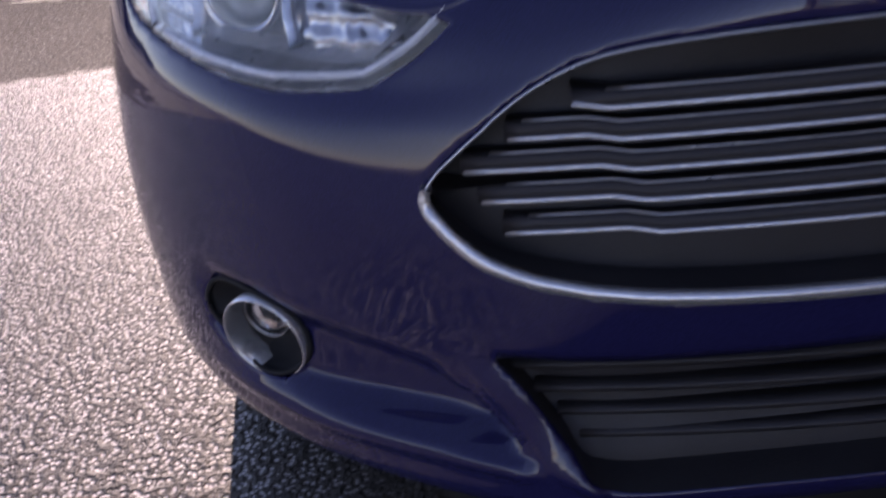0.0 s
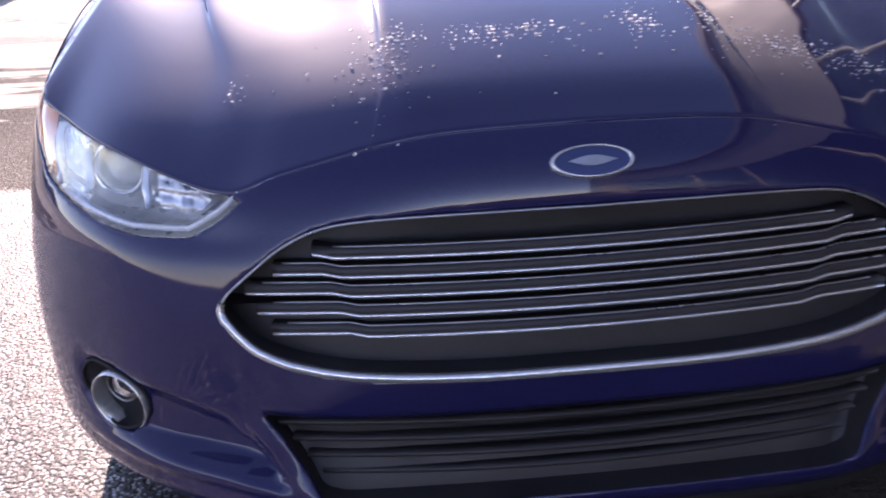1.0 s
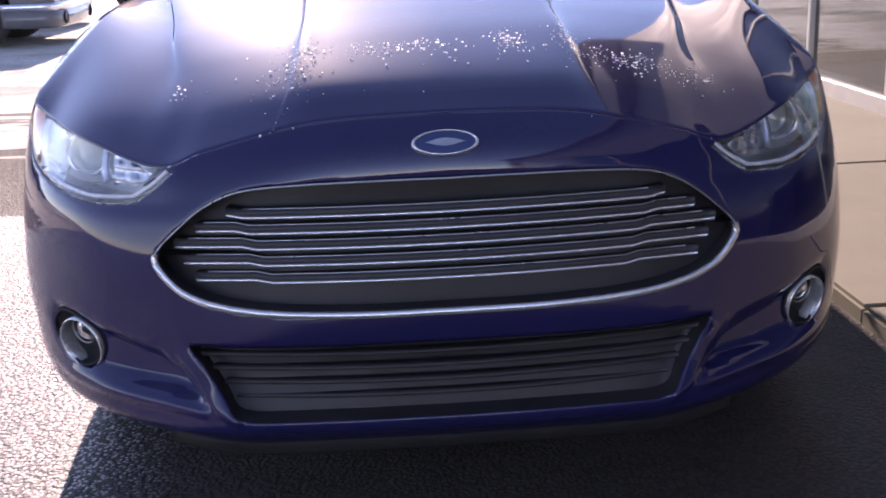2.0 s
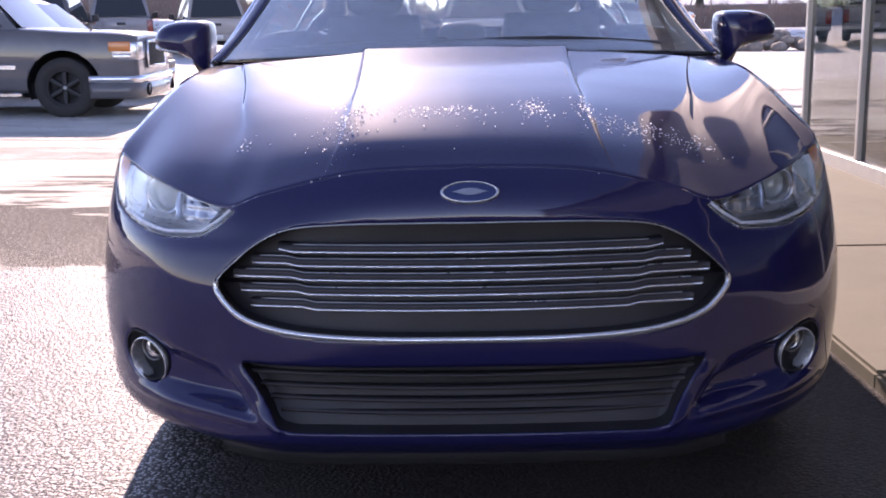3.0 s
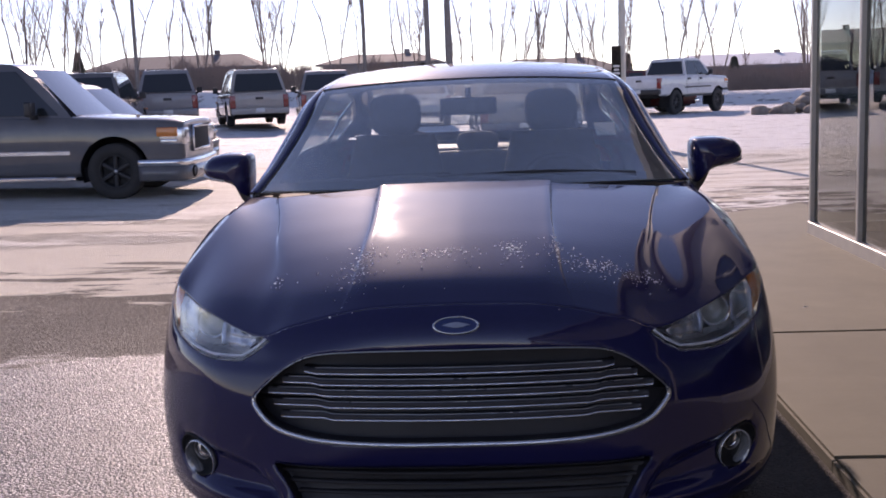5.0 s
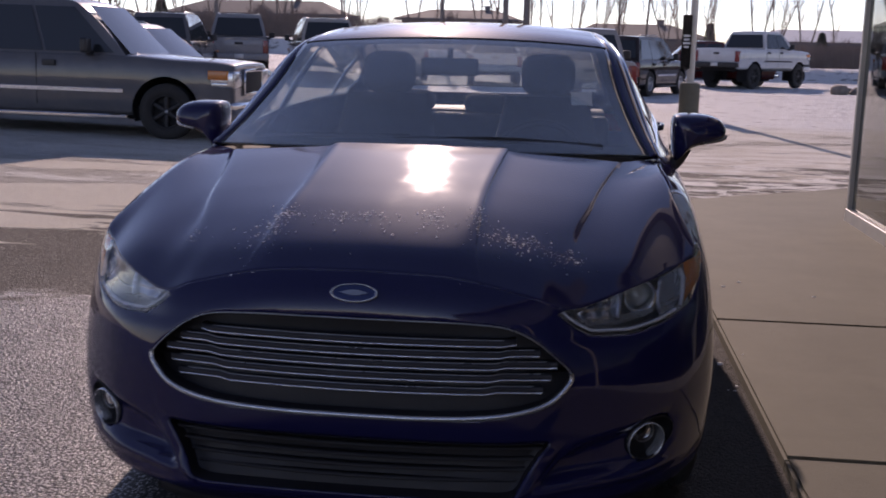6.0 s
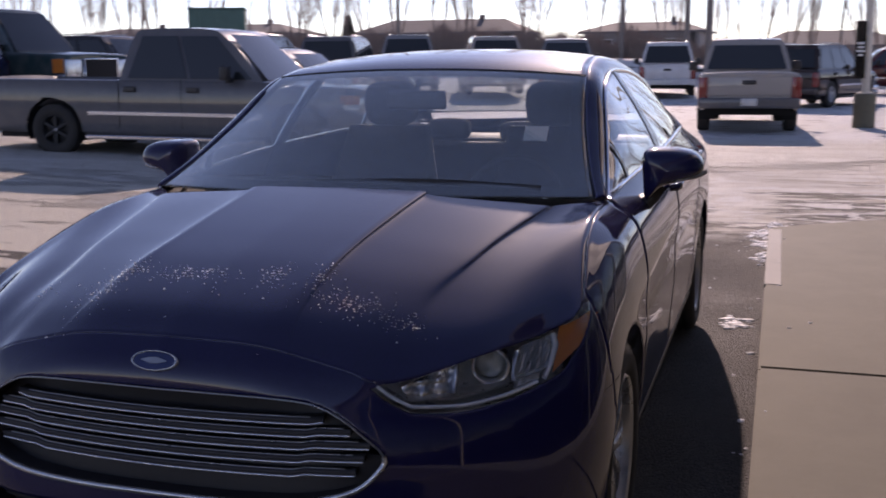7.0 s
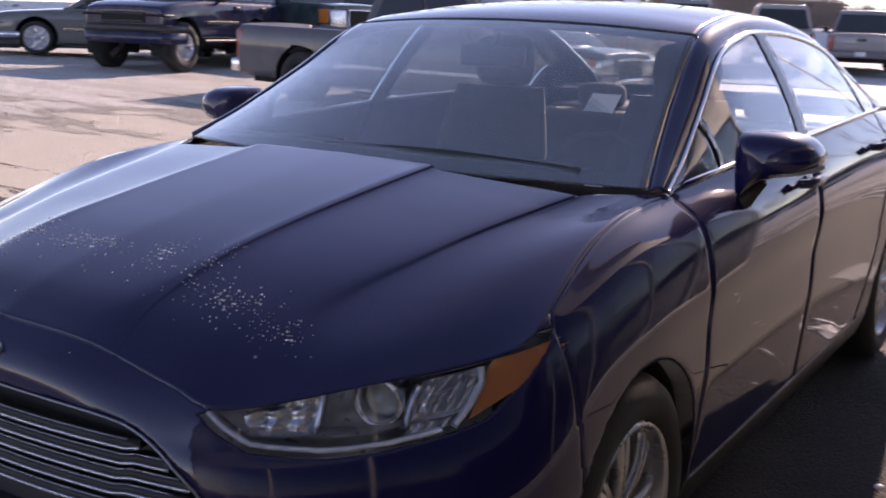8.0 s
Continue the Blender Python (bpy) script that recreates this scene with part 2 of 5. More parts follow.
CONCRETE = concrete_material("broom_concrete", (0.142, 0.131, 0.092), (0.185, 0.172, 0.122), (0.1, 0.091, 0.066))
PALE_CONCRETE = concrete_material("pale_concrete", (0.48, 0.45, 0.4), (0.55, 0.52, 0.47), (0.4, 0.37, 0.33))
ALUMINIUM = worn("anodised_frame", (0.62, 0.57, 0.48), (0.54, 0.5, 0.43), 6, 0.4, 0.0)
WALL_GREY = worn("metal_cladding", (0.34, 0.32, 0.3), (0.28, 0.27, 0.26), 2, 0.6)
SHOP_GLASS = material("shop_glass", (0.3, 0.33, 0.32), 0.0, Transmission_Weight=1.0, IOR=1.75)
DARK_FLOOR = worn("showroom_floor", (0.035, 0.033, 0.03), (0.05, 0.047, 0.043), 3, 0.4)


# ---------------------------------------------------------------- mesh tools
def thing(name, label, category, m=None, group="", kind=""):
    ob = new(name)
    ob.empty_display_size = 0.2
    if m is not None:
        ob.matrix_world = m
    return tagged(ob, label, category, group, kind)


def part(name, bm, mat, parent, label="", smooth=True, m=None):
    me = bpy.data.meshes.new(name)
    if smooth:
        for f in bm.faces:
            f.smooth = True
    bm.to_mesh(me)
    bm.free()
    for one in (mat if isinstance(mat, (list, tuple)) else (mat,)):
        me.materials.append(one)
    ob = new(name, me)
    ob.parent = parent
    if m is not None:
        ob.matrix_basis = m
    if label:
        ob["label"] = label
    return ob


def solo(name, bm, mat, label, category, group="", kind="", smooth=True, m=None):
    ob = part(name, bm, mat, None, "", smooth, m)
    return tagged(ob, label, category, group, kind)


def box(bm, x0, x1, y0, y1, z0, z1, bevel=0.0, seg=1):
    made = bmesh.ops.create_cube(bm, size=1.0, matrix=Matrix.LocRotScale(((x0 + x1) / 2, (y0 + y1) / 2, (z0 + z1) / 2), None, (abs(x1 - x0), abs(y1 - y0), abs(z1 - z0))))
    if bevel:
        edges = list({e for v in made["verts"] for e in v.link_edges})
        bmesh.ops.bevel(bm, geom=edges, offset=bevel, segments=seg, profile=0.6, affect="EDGES")


def new_box(*a, **k):
    bm = bmesh.new()
    box(bm, *a, **k)
    return bm


def grid(bm, pts, closed_u=False, closed_v=False, flip=False):
    """Faces over an array of points [i][j]."""
    n, m = len(pts), len(pts[0])
    vs = [[bm.verts.new(p) for p in row] for row in pts]
    for i in range(n if closed_u else n - 1):
        for j in range(m if closed_v else m - 1):
            a, b, c, d = vs[i][j], vs[(i + 1) % n][j], vs[(i + 1) % n][(j + 1) % m], vs[i][(j + 1) % m]
            try:
                bm.faces.new((a, d, c, b) if flip else (a, b, c, d))
            except ValueError:
                pass
    return vs


def spline(points, n, closed=False):
    """A Catmull-Rom curve through the points, at n even steps of its parameter."""
    p = np.asarray(points, float)
    k = len(p)
    out = []
    for s in np.linspace(0, k if closed else k - 1, n, endpoint=not closed):
        i = min(int(s), k - 1 if closed else k - 2)
        f = s - i
        if closed:
            a, b, c, d = p[(i - 1) % k], p[i % k], p[(i + 1) % k], p[(i + 2) % k]
        else:
            b, c = p[i], p[i + 1]
            a = p[i - 1] if i > 0 else 2 * b - c
            d = p[i + 2] if i + 2 < k else 2 * c - b
        out.append(0.5 * (2 * b + (c - a) * f + (2 * a - 5 * b + 4 * c - d) * f * f + (3 * b - a - 3 * c + d) * f ** 3))
    return np.array(out)


def patch(rows, nu, nv):
    """A smooth surface through rows of control points."""
    along = np.array([spline(r, nu) for r in rows])
    return np.array([spline(along[:, j], nv) for j in range(nu)])


def sweep(bm, path, ring, up=(0, 0, 1), closed=False, caps=True):
    """A section ring of (side, up) offsets carried along a path."""
    p = [Vector(q) for q in path]
    rows = []
    for i, q in enumerate(p):
        a = p[i - 1] if i or closed else q
        b = p[(i + 1) % len(p)] if i + 1 < len(p) or closed else q
        t = (b - a).normalized()
        s = t.cross(Vector(up))
        s = s.normalized() if s.length > 1e-5 else Vector((1, 0, 0))
        w = s.cross(t).normalized()
        rows.append([q + s * r[0] + w * r[1] for r in ring])
    vs = grid(bm, rows, closed_u=closed, closed_v=True)
    if caps and not closed:
        for row in (vs[0][::-1], vs[-1]):
            try:
                bm.faces.new(row)
            except ValueError:
                pass


def round_ring(r, n=8, flat=1.0):
    return [(r * cos(2 * pi * i / n), r * flat * sin(2 * pi * i / n)) for i in range(n)]


def tube(bm, path, r, n=8):
    sweep(bm, path, round_ring(r, n))


def lathe(bm, profile, n=32, axis="x", centre=(0, 0, 0)):
    """Turns a profile of (along, radius) about an axis."""
    rows = []
    for i in range(n):
        a = 2 * pi * i / n
        row = []
        for s, r in profile:
            q = (s, r * cos(a), r * sin(a)) if axis == "x" else ((r * cos(a), s, r * sin(a)) if axis == "y" else (r * cos(a), r * sin(a), s))
            row.append(Vector(q) + Vector(centre))
        rows.append(row)
    grid(bm, rows, closed_u=True)


def far_from(poly, q):
    """Signed distance of points q (n, 2) to a closed polygon; inside is negative."""
    a, b = np.asarray(poly, float), np.roll(np.asarray(poly, float), -1, 0)
    best, inside = np.full(len(q), 1e9), np.zeros(len(q), bool)
    for (ax, ay), (bx, by) in zip(a, b):
        dx, dy = bx - ax, by - ay
        t = np.clip(((q[:, 0] - ax) * dx + (q[:, 1] - ay) * dy) / max(dx * dx + dy * dy, 1e-12), 0, 1)
        best = np.minimum(best, np.hypot(q[:, 0] - ax - t * dx, q[:, 1] - ay - t * dy))
        cross = (ay > q[:, 1]) != (by > q[:, 1])
        with np.errstate(divide="ignore", invalid="ignore"):
            at = dx * (q[:, 1] - ay) / (by - ay) + ax
        inside ^= cross & (q[:, 0] < at)
    return np.where(inside, -best, best)


class Shell:
    """A dense sheet of points that can be cut along outlines into panels."""

    def __init__(self, pts):
        self.p = np.array(pts, float)
        self.n, self.m = self.p.shape[:2]
        du, dv = np.gradient(self.p, axis=0), np.gradient(self.p, axis=1)
        nn = np.cross(du, dv)
        self.normal = nn / np.maximum(np.linalg.norm(nn, axis=2, keepdims=True), 1e-9)
        self.fixed = np.zeros((self.n, self.m), bool)
        self.cuts = []

    def cut(self, poly, axes, code, where=None):
        """Lays the sheet's edges along the outline; what lies inside gets the code, if no earlier cut took it."""
        q = self.p[:, :, axes].reshape(-1, 2)
        d = far_from(poly, q).reshape(self.n, self.m)
        if where is not None:
            d = np.where(where(self.p), d, 1.0)
        old = self.p.copy()
        for di, dj in ((1, 0), (0, 1)):
            a, b = d[: self.n - di, : self.m - dj], d[di:, dj:]
            for i, j in zip(*np.where((a < 0) != (b < 0))):
                k, l = i + di, j + dj
                if abs(d[k, l]) > 0.9 or abs(d[i, j]) > 0.9:
                    continue
                t = d[i, j] / (d[i, j] - d[k, l])
                u, v = (i, j) if t < 0.5 else (k, l)
                if not self.fixed[u, v]:
                    self.p[u, v] = old[i, j] * (1 - t) + old[k, l] * t
                    self.fixed[u, v] = True
        self.cuts.append((poly, axes, code, where))

    def finish(self, rest=0):
        """Splits the faces along the cuts and shares them out."""
        f = self.fixed
        self.cross = (f[1:, :-1] & f[:-1, 1:]) & ~(f[:-1, :-1] & f[1:, 1:])
        p = self.p
        a, b, c, e = p[:-1, :-1], p[1:, :-1], p[1:, 1:], p[:-1, 1:]
        w = self.cross[..., None]
        self.mid = np.stack([np.where(w, a + b + e, a + b + c), np.where(w, b + c + e, a + c + e)], 2) / 3
        self.label = np.zeros(self.mid.shape[:3], int)
        for poly, axes, code, where in self.cuts:
            hit = (far_from(poly, self.mid[..., axes].reshape(-1, 2)) < 0).reshape(self.label.shape)
            if where is not None:
                hit &= where(self.mid)
            self.label[hit & (self.label == 0)] = code
        self.label[self.label == 0] = rest
        return self

    def mesh(self, code, mirrored=False, offset=0.0, edge=0.0, flip=False, both=False, push=None):
        """The faces of one code; edge sinks the panel's rim, offset moves it along its normal."""
        bm = bmesh.new()
        faces = []
        hit = self.label == code
        for i, j in np.argwhere(hit.any(2)):
            i, j = int(i), int(j)
            a, b, c, e = (i, j), (i + 1, j), (i + 1, j + 1), (i, j + 1)
            if hit[i, j].all():
                faces.append((a, b, c, e))
            elif self.cross[i, j]:
                faces.append((a, b, e) if hit[i, j, 0] else (b, c, e))
            else:
                faces.append((a, b, c) if hit[i, j, 0] else (a, c, e))
        rim = {}
        for f in faces:
            for k, q in enumerate(f):
                s = tuple(sorted((q, f[(k + 1) % len(f)])))
                rim[s] = rim.get(s, 0) + 1
        rim = {v for s, cnt in rim.items() if cnt == 1 for v in s}
        for sign in ((1, -1) if both else ((-1,) if mirrored else (1,))):
            vs = {}
            for k in {v for f in faces for v in f}:
                q = self.p[k] + self.normal[k] * offset
                if push is not None:
                    q = push(q, self.normal[k])
                if edge and k in rim and abs(self.p[k][0]) > 0.002:
                    q = q - self.normal[k] * edge
                vs[k] = bm.verts.new((q[0] * sign, q[1], q[2]))
            for f in faces:
                u = []
                for k in f:
                    if not any((vs[k].co - w.co).length < 1e-7 for w in u):
                        u.append(vs[k])
                if len(u) > 2:
                    bm.faces.new(u[::-1] if (sign < 0) != flip else u)
        if both:
            bmesh.ops.remove_doubles(bm, verts=[v for v in bm.verts if abs(v.co.x) < 0.0005], dist=0.0008)
        return bm


def thick(ob, depth=0.003):
    s = ob.modifiers.new("thickness", "SOLIDIFY")
    s.thickness, s.offset = depth, -1
    return ob


# ---------------------------------------------------------------- the blue sedan
# Half body: lines that run from the nose round the corner and along the side to the tail, from the lip up to the belt.
LIP = [(0, .09, .25), (.22, .095, .25), (.40, .11, .25), (.54, .18, .25), (.695, .30, .245), (.82, .47, .24), (.885, .68, .23), (.87, 1.03, .2),
       (.86, 1.45, .18), (.86, 2.4, .18), (.86, 3.3, .18), (.87, 3.88, .2), (.86, 4.4, .24), (.77, 4.68, .28), (.43, 4.79, .3), (0, 4.82, .3)]
SPLIT = [(0, .035, .305), (.22, .04, .305), (.39, .055, .305), (.53, .125, .29), (.70, .255, .29), (.842, .447, .29), (.913, .67, .29), (.905, 1.03, .28),
         (.895, 1.45, .27), (.893, 2.4, .26), (.893, 3.3, .27), (.905, 3.88, .28), (.89, 4.4, .31), (.80, 4.72, .34), (.45, 4.84, .36), (0, 4.87, .36)]
LOW = [(0, .055, .385), (.22, .06, .385), (.40, .08, .385), (.54, .145, .385), (.70, .25, .385), (.848, .437, .385), (.922, .665, .385), (.925, 1.03, .38),
       (.91, 1.45, .37), (.902, 2.4, .37), (.905, 3.3, .37), (.925, 3.88, .38), (.905, 4.4, .4), (.81, 4.73, .43), (.45, 4.86, .45), (0, 4.89, .45)]
FOGS = [(0, .05, .485), (.22, .053, .485), (.40, .075, .485), (.54, .14, .48), (.70, .248, .48), (.85, .435, .48), (.926, .66, .48), (.932, 1.03, .48),
        (.918, 1.45, .48), (.91, 2.4, .48), (.915, 3.3, .48), (.932, 3.88, .48), (.915, 4.4, .5), (.82, 4.74, .53), (.45, 4.87, .55), (0, 4.9, .55)]
MID = [(0, .06, .585), (.22, .065, .585), (.40, .085, .585), (.54, .135, .58), (.70, .255, .58), (.845, .445, .58), (.924, .665, .58), (.935, 1.03, .58),
       (.925, 1.45, .59), (.918, 2.4, .60), (.92, 3.3, .6), (.935, 3.88, .6), (.92, 4.4, .62), (.82, 4.74, .65), (.45, 4.86, .67), (0, 4.89, .67)]
LAMPS = [(0, .08, .68), (.22, .085, .678), (.40, .1, .672), (.535, .15, .665), (.697, .275, .665), (.832, .46, .67), (.912, .67, .68), (.928, 1.03, .69),
         (.922, 1.45, .7), (.917, 2.4, .72), (.92, 3.3, .72), (.932, 3.88, .72), (.92, 4.4, .74), (.82, 4.74, .77), (.45, 4.85, .79), (0, 4.88, .79)]
NOSE = [(0, .078, .757), (.22, .086, .75), (.40, .115, .728), (.53, .165, .705), (.693, .31, .715), (.82, .485, .73), (.895, .67, .762), (.915, 1.03, .81),
        (.922, 1.45, .81), (.928, 2.4, .845), (.928, 3.3, .86), (.93, 3.88, .86), (.91, 4.4, .87), (.81, 4.74, .88), (.45, 4.85, .9), (0, 4.88, .9)]
SHOULDER = [(0, .096, .806), (.22, .104, .797), (.41, .135, .765), (.525, .175, .738), (.69, .335, .765), (.81, .51, .785), (.874, .66, .822), (.875, 1.03, .92),
            (.885, 1.45, .945), (.905, 2.4, .965), (.905, 3.3, .985), (.9, 3.88, .985), (.87, 4.4, .975), (.77, 4.74, .96), (.44, 4.85, .97), (0, 4.88, .97)]
BELT = [(0, .135, .848), (.23, .143, .838), (.42, .157, .795), (.52, .187, .765), (.69, .35, .80), (.80, .53, .818), (.852, .65, .858), (.805, 1.03, .982),
        (.795, 1.43, 1.02), (.845, 2.4, 1.08), (.835, 3.3, 1.105), (.80, 3.88, 1.1), (.74, 4.4, 1.07), (.66, 4.76, 1.03), (.4, 4.86, 1.03), (0, 4.89, 1.03)]
AXLE_F, AXLE_R, HUB_Z, ARCH = 1.04, 3.89, 0.335, 0.372

skin = patch([LIP, SPLIT, LOW, FOGS, MID, LAMPS, NOSE, SHOULDER, BELT], 436, 96)
# a scoop round each fog lamp, with a blade below it and a fin between it and the intake
POCKET = [(.535, .437), (.60, .455), (.70, .478), (.79, .492), (.818, .455), (.812, .40), (.775, .362), (.68, .352), (.535, .343), (.445, .334)]


def eased(v):
    v = np.clip(v, 0, 1)
    return v * v * (3 - 2 * v)


def scoop(p):
    flat = p.reshape(-1, 3)
    d = -far_from(POCKET, flat[:, (0, 2)])
    below = flat[:, 2] < .40
    deep = np.where(below, eased(d / .016), eased(d / .045)) * .034
    deep *= np.clip(1.15 - .9 * np.clip((flat[:, 0] - .55) / .27, 0, 1), .3, 1)
    fin = far_from([(.480, .452), (.508, .446), (.424, .334), (.398, .320)], flat[:, (0, 2)])
    rise = .009 * eased(1 - np.clip(fin, 0, .016) / .016) * eased((.452 - flat[:, 2]) / .05)
    blade = .010 * eased(1 - np.abs(flat[:, 2] - .332 - .03 * np.clip(flat[:, 0] - .7, 0, 1)) / .022) * eased((flat[:, 0] - .42) / .05) * eased((.84 - flat[:, 0]) / .1)
    front_only = flat[:, 1] < .6
    way = np.array((.35, -1.0, 0.0)) / hypot(.35, 1.0)
    out = flat + (np.where(front_only, rise + blade - deep, 0.0))[:, None] * way
    return out.reshape(p.shape)


shell = Shell(scoop(skin))
GRILLE, INTAKE, FOGPIT, LIGHT, ARCHES, BUMPER, FENDER, DOOR_F, DOOR_R, QUARTER, SILL, TAIL, BUMPER_R = range(1, 14)


def outline(points, n=90):
    """A mirrored outline from its right half, first and last point on the middle line."""
    half = spline(points, n)
    return np.concatenate([half, half[::-1] * (-1, 1)])


grille_line = [(0, .743), (.12, .743), (.25, .741), (.355, .732), (.42, .708), (.475, .668), (.524, .618), (.512, .585), (.47, .549), (.40, .529), (.30, .517), (.15, .511), (0, .510)]
intake_line = [(0, .452), (.2, .452), (.40, .453), (.476, .449), (.455, .42), (.418, .362), (.388, .322), (.3, .318), (.15, .317), (0, .317)]
fog_line = np.array((.729, .413)) + .84 * (-np.array((.729, .413)) + spline([(.802, .437), (.780, .466), (.742, .477), (.701, .468), (.670, .441), (.657, .407), (.670, .372), (.704, .352), (.748, .354), (.786, .382), (.803, .410)], 60, True))
lamp_line = np.concatenate([spline([(.486, .757), (.52, .728), (.563, .7015)], 8), spline([(.57, .6995), (.65, .691), (.73, .696), (.81, .715), (.866, .745), (.893, .785), (.885, .83)], 30),
                            [(.87, .86), (.70, .84), (.60, .81), (.53, .775)]])


def circle(y, z, r, n=72):
    return [(y + r * cos(2 * pi * i / n), z + r * sin(2 * pi * i / n)) for i in range(n)]


front = lambda p: p[..., 1] < 0.85
side = lambda p: (p[..., 0] > 0.6) & (p[..., 1] > 0.55)
shell.cut(outline(grille_line), [0, 2], GRILLE, front)
shell.cut(outline(intake_line), [0, 2], INTAKE, front)
shell.cut(fog_line, [0, 2], FOGPIT, front)
shell.cut(lamp_line, [0, 2], LIGHT, lambda p: p[..., 1] < 0.47 + (p[..., 2] - 0.70) * 1.5)
shell.cut(circle(AXLE_F, HUB_Z, ARCH), [1, 2], ARCHES, side)
shell.cut(circle(AXLE_R, HUB_Z, ARCH), [1, 2], ARCHES, side)
shell.cut([(.55, .86), (1, .86), (1, .99), (.55, .965)], [0, 2], TAIL, lambda p: p[..., 1] > 4.42)
shell.cut([(1.36, .0), (1.36, .30), (3.58, .30), (3.58, 0)], [1, 2], SILL, side)
shell.cut([(1.41, .30), (1.43, .62), (1.42, 1.2), (2.40, 1.2), (2.43, .75), (2.42, .30)], [1, 2], DOOR_F, side)
shell.cut([(2.42, .30), (2.43, .75), (2.40, 1.2), (3.62, 1.2), (3.50, .85), (3.46, .62), (3.30, .30)], [1, 2], DOOR_R, side)
shell.cut([(.72, .1), (.735, .45), (.71, .75), (.70, .86), (.86, 1.2), (1.43, 1.2), (1.43, .62), (1.41, .1)], [1, 2], FENDER, side)
shell.cut([(3.2, .1), (3.2, 1.3), (4.40, 1.3), (4.42, .65), (4.36, .1)], [1, 2], QUARTER, side)
shell.cut([(4.2, -1), (4.2, 2), (5.5, 2), (5.5, -1)], [1, 2], BUMPER_R, lambda p: p[..., 1] > 4.2)
shell.finish(BUMPER)

car = thing("sedan", "dark blue metallic sedan with beads of melted ice on its hood", "car")


def panel(name, code, both=False, label=""):
    for mirrored in ((False,) if both else (False, True)):
        thick(part(name, shell.mesh(code, mirrored=mirrored, both=both, edge=0.0012), BLUE, car, label))


panel("front_bumper", BUMPER, True)
panel("rear_bumper", BUMPER_R, True)
for code, name in ((FENDER, "fender"), (QUARTER, "rear_quarter")):
    panel(name, code)
for mirrored in (False, True):
    thick(part("side_skirt", shell.mesh(SILL, mirrored=mirrored, edge=0.003), BLACK, car, "black plastic side skirt"))
    thick(part("tail_lamp", shell.mesh(TAIL, mirrored=mirrored, edge=0.002), RED, car, "red tail lamp lens"))
doors = []
for code, name in ((DOOR_F, "front_door"), (DOOR_R, "rear_door")):
    for mirrored in (False, True):
        doors.append(thick(part(name, shell.mesh(code, mirrored=mirrored, edge=0.0015), BLUE, car)))

# hood
HOOD = [
    [(0, .139, .852), (0, .25, .905), (0, .45, .956), (0, .65, .993), (0, .85, 1.0245), (0, 1.02, 1.049), (0, 1.15, 1.067)],
    [(.2, .145, .844), (.2, .25, .8985), (.205, .45, .952), (.21, .65, .990), (.215, .85, 1.0225), (.22, 1.02, 1.0475), (.225, 1.15, 1.065)],
    [(.29, .150, .829), (.266, .26, .8915), (.261, .45, .9505), (.262, .65, .9885), (.270, .85, 1.021), (.278, 1.02, 1.046), (.286, 1.145, 1.0635)],
    [(.32, .152, .8252), (.299, .265, .8845), (.293, .45, .9385), (.297, .65, .9765), (.307, .85, 1.008), (.318, 1.02, 1.0335), (.326, 1.145, 1.051)],
    [(.50, .182, .771), (.475, .30, .849), (.483, .47, .906), (.525, .67, .949), (.557, .86, .982), (.588, 1.03, 1.008), (.622, 1.19, 1.029)],
    [(.565, .236, .783), (.560, .348, .843), (.548, .505, .895), (.572, .69, .938), (.595, .867, .970), (.626, 1.04, .996), (.657, 1.20, 1.021)],
    [(.69, .354, .803), (.675, .44, .848), (.665, .58, .894), (.66, .74, .935), (.66, .92, .970), (.665, 1.1, .999), (.68, 1.26, 1.022)],
    [(.847, .655, .860), (.829, .78, .907), (.812, .93, .955), (.803, 1.05, .986), (.797, 1.18, 1.005), (.792, 1.3, 1.016), (.789, 1.41, 1.020)],
]
hood_pts = patch(HOOD, 90, 73)
# the hood's rim follows the line at which the bumper and fenders end
rim_line = spline(BELT, 1500)[:900]
for j in range(hood_pts.shape[1]):
    q = hood_pts[0, j]
    gap = rim_line[np.argmin(((rim_line - q) ** 2).sum(1))] - q
    for i in range(40):
        hood_pts[i, j] += gap * (1 - i / 40) ** 2
for i in range(hood_pts.shape[0]):
    q = hood_pts[i, -1]
    gap = rim_line[np.argmin(((rim_line - q) ** 2).sum(1))] - q
    for k in range(24):
        hood_pts[i, -1 - k] += gap * (1 - k / 24) ** 2
hood_shell = Shell(np.transpose(hood_pts, (1, 0, 2)))
hood_shell.finish(1)
thick(part("hood", hood_shell.mesh(1, both=True, edge=0.001), BLUE, car))


def hood_height(x, y):
    q = hood_shell.p.reshape(-1, 3)
    k = np.argmin((q[:, 0] - abs(x)) ** 2 + (q[:, 1] - y) ** 2)
    return q[k][2], hood_shell.normal.reshape(-1, 3)[k]


# roof, screens and pillars
RAIL_IN = [(.765, 1.365, 1.03), (.715, 1.54, 1.118), (.66, 1.77, 1.245), (.615, 2.02, 1.388), (.578, 2.29, 1.438), (.56, 2.6, 1.464), (.56, 3.0, 1.452), (.575, 3.35, 1.40), (.61, 3.7, 1.29), (.655, 4.05, 1.165), (.68, 4.2, 1.11)]
RAIL_OUT = [(.797, 1.40, 1.02), (.768, 1.57, 1.088), (.728, 1.79, 1.205), (.682, 2.03, 1.333), (.65, 2.30, 1.388), (.64, 2.55, 1.408), (.645, 2.95, 1.395), (.665, 3.3, 1.345), (.70, 3.6, 1.245), (.75, 3.85, 1.15), (.775, 4.0, 1.11)]
